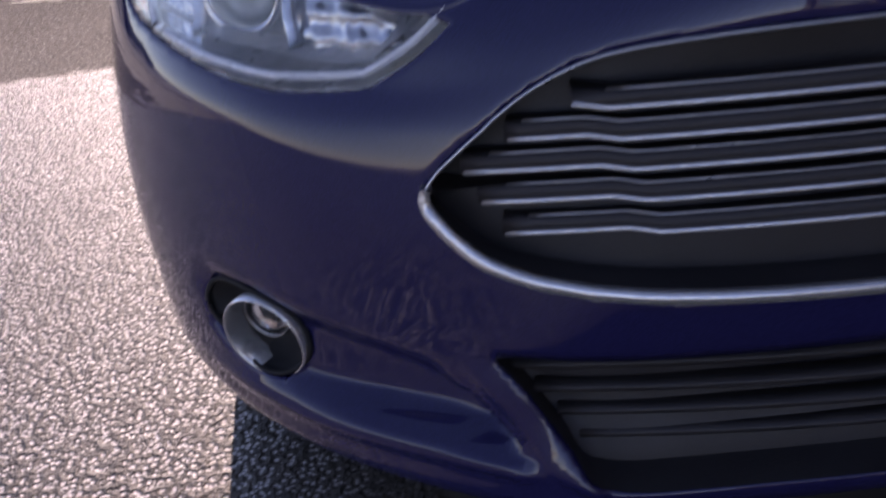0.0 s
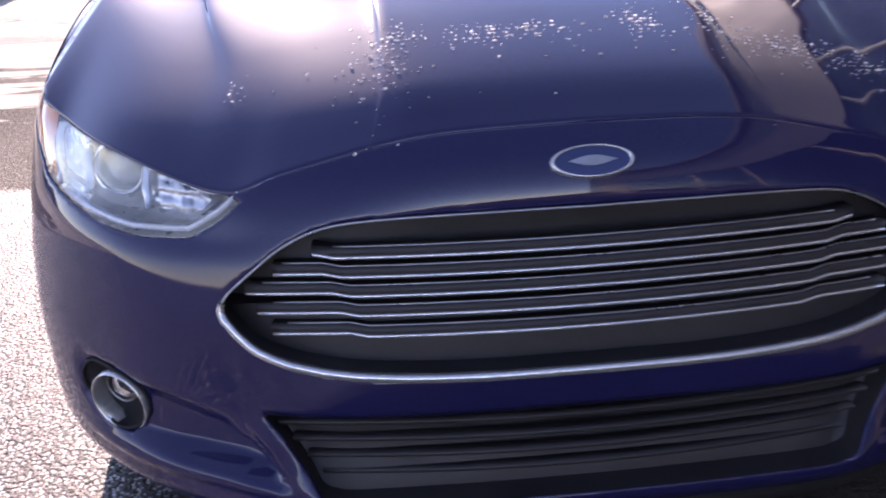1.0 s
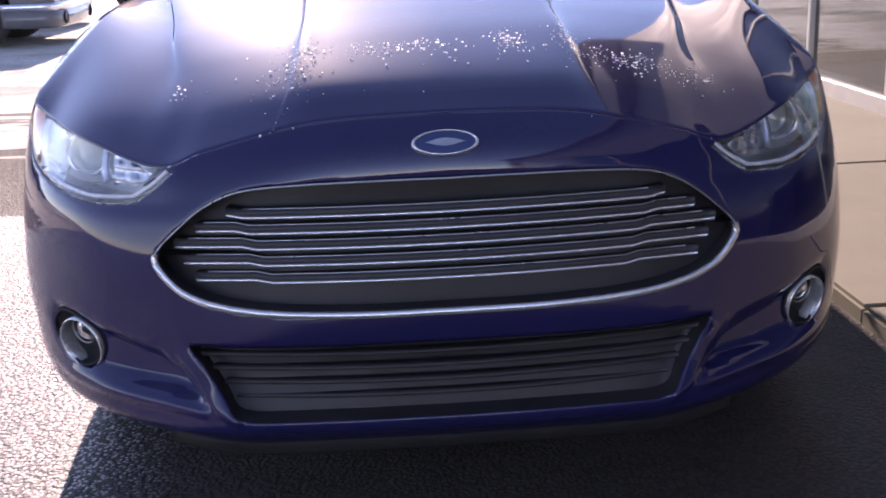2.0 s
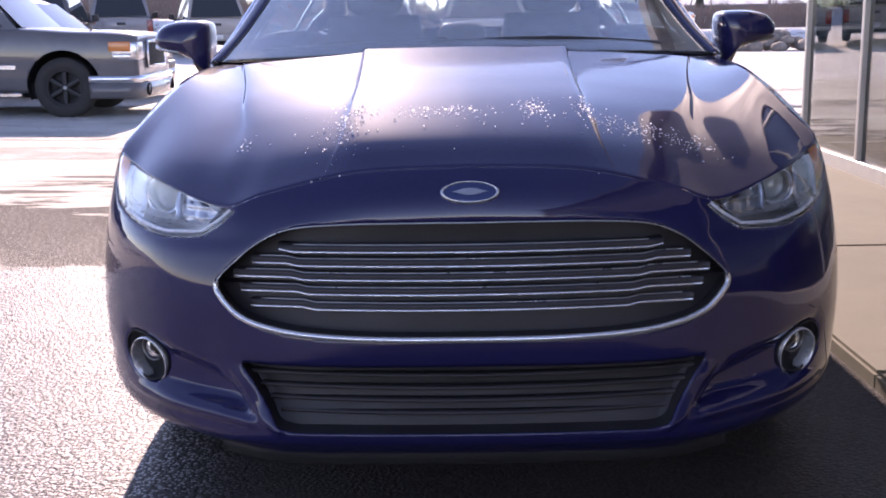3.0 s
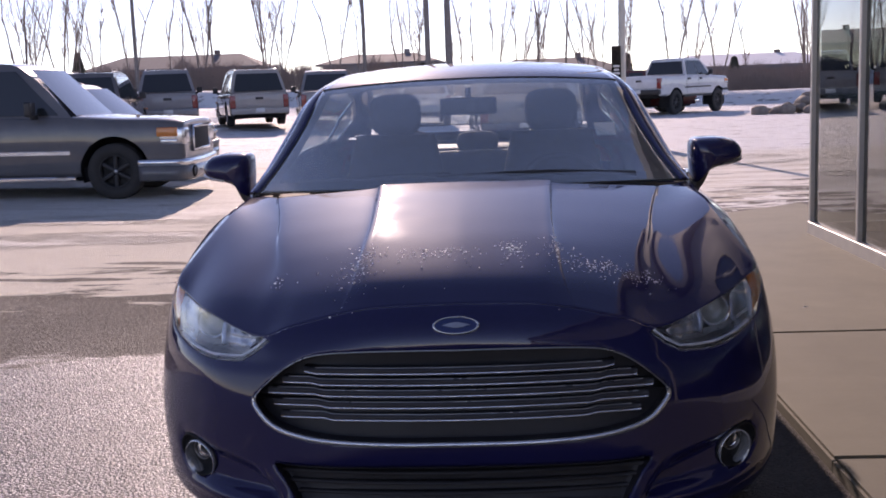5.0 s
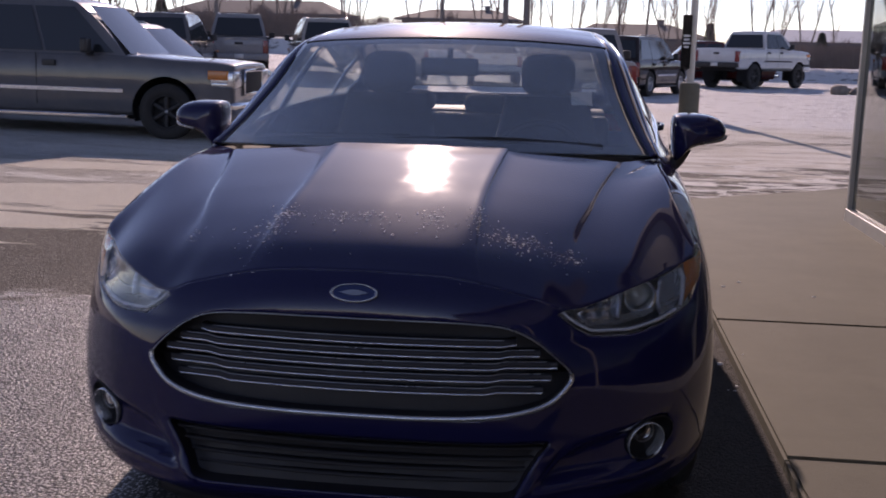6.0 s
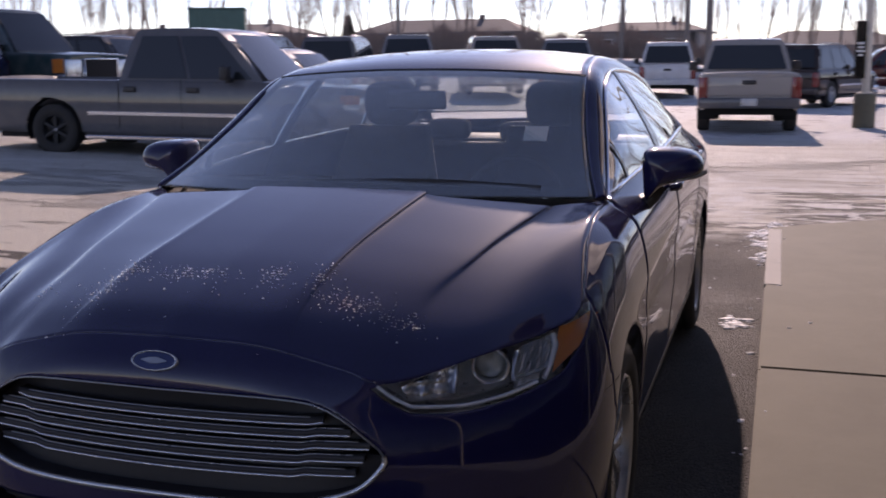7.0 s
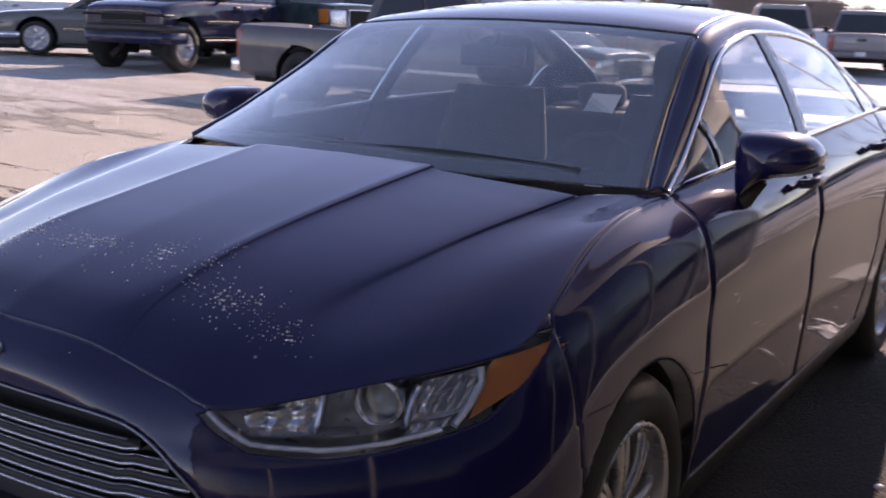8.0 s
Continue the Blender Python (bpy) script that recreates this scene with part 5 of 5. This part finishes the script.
    # rear
    part("tailgate", new_box(-hw * .78, hw * .78, length - .02, length + .012, zb + .32, zt - .07, .015, 2), paint, ob)
    part("tailgate_handle", new_box(-.13, .13, length + .01, length + .025, zt - .22, zt - .14, .006), BLACK, ob)
    for s in (1, -1):
        part("tail_lamp", new_box(s * (hw * .80), s * (hw - .02), length - .12, length + .008, zt - .50, zt - .08, .015, 2), RED, ob, "red tail lamp")
    part("rear_bumper", new_box(-hw + .03, hw - .03, length - .08, length + .13, zb + .08, zb + .28, .04, 2), trim if style == "pickup" else paint, ob)
    part("plate", new_box(-.15, .15, length + .125, length + .135, zb + .13, zb + .27), PAPER, ob)
    # sides
    for s in (1, -1):
        part("side_moulding", new_box(s * (hw - .01), s * (hw + .018), axles[0] + r + .2, axles[1] - r - .2, zb + .30, zb + .36, .006), trim, ob, smooth=False)
        part("running_board", new_box(s * (hw - .12), s * (hw + .03), axles[0] + r + .15, axles[1] - r - .15, zb - .05, zb + .01, .015), trim if style == "pickup" else BLACK, ob, smooth=False)
        for k in range(2):
            y = hood + .95 + 1.0 * k
            if y < cab_end - .1:
                part("door_handle", new_box(s * (hw - .01), s * (hw + .03), y, y + .19, zt - .17, zt - .09, .012, 2), BLACK, ob)
                bm = bmesh.new()
                tube(bm, [Vector((s * (hw + .002), y + .28, z)) for z in (zb + .12, zt - .1, zt)], .006, 4)
                part("door_seam", bm, SEAM, ob)
        bm = bmesh.new()
        box(bm, s * (hw + .05), s * (hw + .24), hood + .42, hood + .52, zt + .02, zt + .22, .035, 3)
        box(bm, s * (hw - .06), s * (hw + .1), hood + .44, hood + .50, zt - .02, zt + .05, .01)
        part("door_mirror", bm, BLACK, ob)
    if style == "wagon":
        for s in (1, -1):
            bm = bmesh.new()
            tube(bm, [Vector((s * (tw - .08), y, z)) for y, z in ((y1 + .25, top), (y1 + .35, top + .05), (y2 - .3, top + .05), (y2 - .2, top))], .015, 6)
            part("roof_rail", bm, SATIN, ob)
    return ob


GREY_PAINT = car_paint("charcoal_paint", (.145, .145, .155), (.1, .1, .107), dusty=.3, rough=.38)
SILVER_PAINT = car_paint("silver_paint", (.32, .32, .33), (.22, .22, .23), dusty=.25)
WHITE_PAINT = car_paint("white_paint", (.72, .72, .72), (.66, .66, .66), metal=.0, dusty=.2)
DARK_PAINT = car_paint("black_paint", (.015, .015, .017), (.008, .008, .009), dusty=.15)
RED_PAINT = car_paint("dark_red_paint", (.11, .012, .012), (.07, .007, .007), dusty=.2)
TEAL_PAINT = car_paint("teal_paint", (.03, .07, .075), (.02, .045, .05), dusty=.3)
NAVY_PAINT = car_paint("navy_paint", (.016, .022, .07), (.01, .014, .045), dusty=.25)
PALE_PAINT = car_paint("pale_beige_paint", (.42, .39, .36), (.34, .32, .3), dusty=.25)


def park(front, rz, tilt=0.0):
    x, y = front
    return pose(x, y, ground_z(x, y), 0, 0, rz) @ pose(0, 0, 0, tilt, 0, 0)


STEEL = worn("dark_steel_wheel", (.03, .03, .032), (.05, .05, .05), 12, .6, .3)
vehicle("pickup_truck", "charcoal grey crew-cab pickup with chrome bumper and amber lamps", park((-4.2, 12.75), 93.2, .9), GREY_PAINT, 6.1, 1.98, 1.86, 1.13, 3.9, .95, .385, "pickup", spokes=6, face=STEEL, twin=False, hood=1.52)
vehicle("wagon", "black sport wagon parked behind the grey pickup", park((-5.0, 15.9), 90), DARK_PAINT, 4.7, 1.85, 1.62, 1.0, 2.7, .9, .35, "wagon", amber=False, hood=1.3, trim=BLACK)
vehicle("wagon", "silver wagon with a dark rear window", park((-10.6 - 1.5, 32 + 4.9), 197), SILVER_PAINT, 5.1, 1.95, 1.88, 1.12, 2.95, .95, .38, "wagon")
vehicle("wagon", "pale silver wagon with red tail lamps on the snow", park((-7.75 - 1.75, 32.8 + 4.8), 200), PALE_PAINT, 5.1, 1.98, 1.86, 1.1, 2.95, .95, .38, "wagon")
vehicle("pickup_truck", "lifted white crew-cab pickup on large black tyres", park((9.4, 45.5), 142), WHITE_PAINT, 5.85, 2.02, 1.82, 1.12, 3.65, .95, .5, "pickup", lift=.44, spokes=8, face=STEEL, twin=False, trim=BLACK)
vehicle("pickup_truck", "dirty white pickup with closed tailgate", park((.36, 25.3), 183.5), PALE_PAINT, 5.8, 1.94, 1.74, 1.07, 3.6, .98, .40, "pickup", lift=.1, trim=GREY_PAINT)
vehicle("wagon", "white wagon parked across the lot", park((-3.0, 40.9), 186), WHITE_PAINT, 5.0, 1.95, 1.85, 1.1, 2.9, .95, .38, "wagon")
vehicle("wagon", "dark brown wagon parked by the lamp post", park((3.4, 35.6), 156), car_paint("brown_paint", (.05, .032, .03), (.03, .02, .02), dusty=.2), 4.8, 1.92, 1.83, 1.12, 2.85, .92, .39, "wagon", amber=False)
vehicle("pickup_truck", "silver pickup with a dark rear window and red tail lamps", park((-6.6, 38.6), 192), SILVER_PAINT, 5.7, 1.98, 1.84, 1.12, 3.6, .98, .4, "pickup", trim=GREY_PAINT)
vehicle("pickup_truck", "dark red pickup parked at the lot's far edge", park((2.9, 44.6), 272), RED_PAINT, 5.7, 1.98, 1.85, 1.14, 3.6, .98, .4, "pickup", spokes=6, twin=False)
vehicle("wagon", "grey wagon with snow-bright roof edge", park((-11.9, 31.0), 190), GREY_PAINT, 4.8, 1.9, 1.85, 1.1, 2.85, .92, .37, "wagon")
vehicle("wagon", "dark wagon with silver roof rails", park((-14.6, 31.5), 186), DARK_PAINT, 4.8, 1.9, 1.85, 1.1, 2.85, .92, .37, "wagon")
vehicle("pickup_truck", "dark teal pickup parked in the row", park((-12.4, 17.6), 84), TEAL_PAINT, 5.6, 2.0, 2.35, 1.45, 3.5, .95, .39, "pickup")
vehicle("wagon", "black wagon with tinted windows", park((-12.2, 21.2), 86), DARK_PAINT, 4.9, 1.9, 1.85, 1.1, 2.85, .92, .37, "wagon")
vehicle("wagon", "white wagon with red tail lamp", park((-16.6, 24.4), 266), WHITE_PAINT, 4.9, 1.9, 1.85, 1.1, 2.85, .92, .37, "wagon")
vehicle("off_roader", "navy blue boxy off-roader with silver wheels", park((-14.0, 12.45), 12), NAVY_PAINT, 4.2, 1.84, 1.86, 1.2, 2.5, .62, .46, "wagon", hood=1.35, lift=.12, amber=False, trim=BLACK, clear=.46, lamp_mat=BLACK, rim=.26, face=BRIGHT)
vehicle("saloon", "silver saloon with mesh alloy wheels", park((-18.75, 13.05), -43), car_paint("silver_green_paint", (.2, .21, .2), (.14, .15, .14), dusty=.2), 4.8, 1.85, 1.45, .92, 2.8, .95, .34, "saloon", clear=.2, spokes=9, amber=False, rim=.25, face=BRIGHT)

# ---------------------------------------------------------------- lamp post, rocks, box
lamp = thing("lamp_post", "steel lamp post on a round concrete base with a dark sign", "lamp post", pose(2.98, 22.2, 0))
bm = bmesh.new()
lathe(bm, [(-.1, .225), (.66, .225), (.70, .205), (.71, .12), (.71, .001)], 28, "z")
part("base", bm, CONCRETE, lamp, "round concrete base")
bm = bmesh.new()
lathe(bm, [(.70, .085), (4.5, .075), (9.0, .06), (9.0, .001)], 16, "z")
part("pole", bm, ALUMINIUM, lamp)
part("foot_plate", new_box(-.15, .15, -.15, .15, .705, .735, .005), ALUMINIUM, lamp, smooth=False)
sign = part("sign", new_box(-.25, -.04, -.13, -.07, 1.02, 2.2, .01), GLOSS_BLACK, lamp, "dark hanging sign with pale marks", smooth=False)
for z, w in ((1.72, .07), (1.64, .06), (1.56, .08), (1.48, .05)):
    part("sign_mark", new_box(-.145 - w, -.145 + w, -.136, -.128, z, z + .045), PAPER, sign, smooth=False)
part("lamp_head", new_box(-.15, .15, -.75, .1, 8.92, 9.08, .03, 2), ALUMINIUM, lamp)

ROCK = worn("field_stone", (.2, .16, .13), (.3, .26, .22), 6, .9, bump=.5, grain=20)
rng = random.Random(9)
for k in range(44):
    bm = bmesh.new()
    r = rng.uniform(.12, .36)
    bmesh.ops.create_icosphere(bm, subdivisions=2, radius=r)
    o = Vector((rng.uniform(0, 50), rng.uniform(0, 50), 0))
    for v in bm.verts:
        v.co *= 1 + .35 * noise.noise(v.co * 2.2 / r * .5 + o)
        v.co.z *= .7
    x, y = 11.8 + rng.gauss(0, .9), 38.2 + rng.gauss(0, .6)
    solo("rock", bm, ROCK, "brown field stone in a snowy heap", "rock", group="rock heap", m=Matrix.Translation((x, y, r * .3 + max(0, .5 - .35 * hypot(x - 11.8, y - 38.2)) * rng.uniform(.3, 1.2))))
GREEN = worn("green_steel", (.05, .12, .1), (.07, .15, .13), 3, .6)
bin_ob = thing("waste_container", "green steel waste container at the lot's edge", "container", pose(-20.6, 37.4, ground_z(-20.6, 37.4), 0, 0, 25))
part("shell", new_box(-1.1, 1.1, -.9, .9, .1, 2.9, .03), GREEN, bin_ob, smooth=False)
part("lid", new_box(-1.14, 1.14, -.94, .94, 2.9, 2.98, .02), GREEN, bin_ob, smooth=False)
for x in (-.7, 0, .7):
    part("rib", new_box(x - .04, x + .04, -.95, -.9, .12, 2.9), GREEN, bin_ob, smooth=False)

# ---------------------------------------------------------------- houses, poles and bare trees beyond the lot
SNOW = worn("roof_snow", (.78, .8, .83), (.7, .72, .76), 2, .8, bump=.3, grain=12)
SIDINGS = [worn("siding_brown", (.26, .2, .17), (.3, .24, .21), 3, .8), worn("siding_grey", (.24, .23, .23), (.28, .27, .27), 3, .8), worn("siding_tan", (.3, .25, .2), (.34, .29, .24), 3, .8), worn("siding_umber", (.2, .16, .14), (.24, .19, .17), 3, .8)]
SHINGLE = worn("shingle", (.15, .14, .14), (.2, .19, .19), 4, .9, bump=.4, grain=30)
DARK_PANE = material("house_pane", (.03, .035, .04), .08)


def house(x, y, w, d, h, rise, siding, snow, turn):
    ob = thing("house", "low %s house with a %s roof" % (siding.name.split("_")[1], "snow-covered" if snow else "shingled"), "house", pose(x, y, ground_z(x, y) + .35, 0, 0, turn), "houses beyond the lot")
    part("wall", new_box(-w / 2, w / 2, -d / 2, d / 2, -1.0, h), siding, ob, smooth=False)
    bm = bmesh.new()
    e = .5
    a = [(-w / 2 - e, -d / 2 - e, h), (w / 2 + e, -d / 2 - e, h), (w / 2 + e, d / 2 + e, h), (-w / 2 - e, d / 2 + e, h), (-w / 2 + d * .25, 0, h + rise), (w / 2 - d * .25, 0, h + rise)]
    v = [bm.verts.new(q) for q in a]
    u = [bm.verts.new((q[0], q[1], h - .15)) for q in a[:4]]
    for f in ((v[0], v[1], v[5], v[4]), (v[1], v[2], v[5]), (v[2], v[3], v[4], v[5]), (v[3], v[0], v[4]), (u[0], u[1], v[1], v[0]), (u[1], u[2], v[2], v[1]), (u[2], u[3], v[3], v[2]), (u[3], u[0], v[0], v[3]), (u[3], u[2], u[1], u[0])):
        bm.faces.new(f)
    roof = part("roof", bm, SHINGLE, ob, smooth=False)
    if snow:
        bm = bmesh.new()
        v = [bm.verts.new((q[0] * .97, q[1] * .97, q[2] + .10)) for q in a]
        for f in ((v[0], v[1], v[5], v[4]), (v[1], v[2], v[5]), (v[2], v[3], v[4], v[5]), (v[3], v[0], v[4])):
            bm.faces.new(f)
        part("snow_cover", bm, SNOW, roof, "thin snow cover", smooth=False)
    part("chimney", new_box(w * .2, w * .2 + .45, -.2, .2, h, h + rise + .35), siding, roof, smooth=False)
    for k in range(3):
        wx = -w * .32 + k * w * .3
        win = part("window", new_box(wx - .65, wx + .65, -d / 2 - .05, -d / 2 + .05, h - 1.7, h - .6), PAPER, ob, smooth=False)
        part("pane", new_box(wx - .57, wx + .57, -d / 2 - .07, -d / 2 - .045, h - 1.62, h - .68), DARK_PANE, win, smooth=False)
    part("door", new_box(w * .42 - .45, w * .42 + .45, -d / 2 - .05, -d / 2 + .04, 0, 2.05), BLACK, ob, smooth=False)


rng = random.Random(21)
x = -62.0
while x < 62:
    w = rng.uniform(9, 14)
    house(x + w / 2, 86 + rng.uniform(-4, 5), w, rng.uniform(7, 9), rng.uniform(1.9, 2.2), rng.uniform(.8, 1.2), rng.choice(SIDINGS), rng.random() < .45, rng.uniform(-8, 8))
    x += w + rng.uniform(2.5, 6)

BARK = worn("winter_bark", (.17, .145, .13), (.25, .22, .2), 5, .9, bump=.4, grain=25)
TWIG = worn("winter_twigs", (.22, .17, .15), (.28, .22, .19), 3, .9)


def bare_tree(seed, height, stems):
    """A slim leafless poplar: one or more stems and many steep limbs and twigs."""
    r = random.Random(seed)
    ob = thing("bare_tree", "slim leafless winter tree with upright twigs", "tree", pose(0, 0, -200), "row of bare trees")
    trunk, twigs = bmesh.new(), bmesh.new()

    def limb(bm, a, way, long, rad, n, ring):
        p, path = Vector(a), [Vector(a)]
        d = Vector(way).normalized()
        for _ in range(n):
            d = (d + Vector((r.gauss(0, .09), r.gauss(0, .09), .07))).normalized()
            p = p + d * long / n
            path.append(p.copy())
        rows = []
        for i, q in enumerate(path):
            t = (path[min(i + 1, n)] - path[max(i - 1, 0)]).normalized()
            s = t.cross(Vector((.3, 1, .1))).normalized()
            w = s.cross(t)
            k = rad * (1 - .85 * i / n)
            rows.append([q + s * k * cos(g) + w * k * sin(g) for g in np.linspace(0, 2 * pi, ring, endpoint=False)])
        grid(bm, rows, closed_v=True)
        return path

    for s in range(stems):
        lean = (r.gauss(0, .05 if stems > 1 else .025), r.gauss(0, .05), 1)
        hh = height * r.uniform(.8, 1.0)
        main = limb(trunk, (r.gauss(0, .12) * (stems > 1), r.gauss(0, .12) * (stems > 1), -.3), lean, hh, .06 * hh / 10 / sqrt(stems) + .015, 9, 6)
        for k in range(int(hh * 3.2)):
            i = r.randint(2, 8)
            u = r.random()
            q = main[i].lerp(main[min(i + 1, 9)], u)
            a = r.uniform(0, 2 * pi)
            long = hh * r.uniform(.12, .26) * (1.15 - i / 12)
            sub = limb(twigs, q, (cos(a) * .42, sin(a) * .42, 1), long, .018, 5, 4)
            for _ in range(5):
                j = r.randint(1, 4)
                a2 = r.uniform(0, 2 * pi)
                limb(twigs, sub[j], (cos(a2) * .7, sin(a2) * .7, 1), long * r.uniform(.25, .55), .008, 3, 3)
    part("trunk", trunk, BARK, ob)
    part("crown", twigs, TWIG, ob)
    return ob


kinds = [bare_tree(11 + k, h, s) for k, (h, s) in enumerate(((11, 1), (12.5, 2), (10, 3), (13, 1), (11.5, 2), (9, 1)))]
rng = random.Random(5)
first = [True] * len(kinds)
x = -58.0
while x < 52:
    k = rng.randrange(len(kinds))
    y = 66 + rng.uniform(-3, 6)
    m = pose(x, y, ground_z(x, y), 0, 0, rng.uniform(0, 360))
    if first[k]:
        kinds[k].matrix_basis = m
        first[k] = False
    else:
        copy_thing(kinds[k], m @ Matrix.Scale(1, 4))
    x += rng.choice((.5, .8, 1.2, 1.6, 2.4))

# brushwood and hedges between the houses
rng = random.Random(33)
verts, faces = [], []
for _ in range(100000):
    c = rng.uniform(-64, 60)
    y = 60.5 + 5 * rng.random() ** 1.6
    z = ground_z(c, y) + (.35 + .65 * noise.noise(Vector((c * .21, y * .1, 3.3))) ** 2 + .5 * noise.noise(Vector((c * .9, y * .3, 9.1)))) * 2.1 * rng.random()
    a, lo = rng.uniform(0, 2 * pi), rng.uniform(.3, .9)
    dx, dy, dz = cos(a) * .6 * lo, sin(a) * .6 * lo, lo
    i = len(verts)
    verts += [(c - .014, y, z), (c + .014, y, z), (c + dx, y + dy, z + dz)]
    faces.append((i, i + 1, i + 2))
me = bpy.data.meshes.new("brushwood")
me.from_pydata(verts, [], faces)
me.materials.append(TWIG)
tagged(new("brushwood", me), "brown leafless brushwood along the snow bank", "bushes", kind="stuff")
EVERGREEN = worn("evergreen", (.06, .075, .055), (.09, .1, .075), 6, .9)
for x, y, h in ((-30, 74, 3.4), (9.2, 73, 3.2), (17, 75, 2.8)):
    tree = thing("spruce", "small dark evergreen tree among bare trees", "tree", pose(x, y, ground_z(x, y)), "spruces")
    bm = bmesh.new()
    lathe(bm, [(-.2, .12), (h * .9, .02)], 8, "z")
    part("trunk", bm, BARK, tree)
    verts, faces = [], []
    for _ in range(1400):
        t = rng.random() ** .7
        z, rr = h * (.08 + .92 * t), (1 - t) * h * .26 * rng.uniform(.5, 1.1)
        a = rng.uniform(0, 2 * pi)
        i = len(verts)
        p = Vector((rr * cos(a), rr * sin(a), z))
        verts += [tuple(p * 1), (p.x + .22 * cos(a + .5), p.y + .22 * sin(a + .5), z - .12), (p.x + .22 * cos(a - .5), p.y + .22 * sin(a - .5), z - .10)]
        faces.append((i, i + 1, i + 2))
    me = bpy.data.meshes.new("crown")
    me.from_pydata(verts, [], faces)
    me.materials.append(EVERGREEN)
    o = new("crown", me)
    o.parent = tree
for x, y, h, r in ((-3.64, 57.4, 11, .17), (-2.5, 57.6, 11, .2), (-21, 60, 10, .13), (-7.5, 60, 10.5, .12)):
    bm = bmesh.new()
    lathe(bm, [(-.3, r), (h, r * .7), (h, .001)], 12, "z")
    pole = thing("utility_pole", "plain dark utility pole beyond the lot", "pole", pose(x, y, ground_z(x, y)), "utility poles")
    part("shaft", bm, BARK, pole)
    part("crossarm", new_box(-.9, .9, -.06, .06, h - .9, h - .75), BARK, pole, smooth=False)
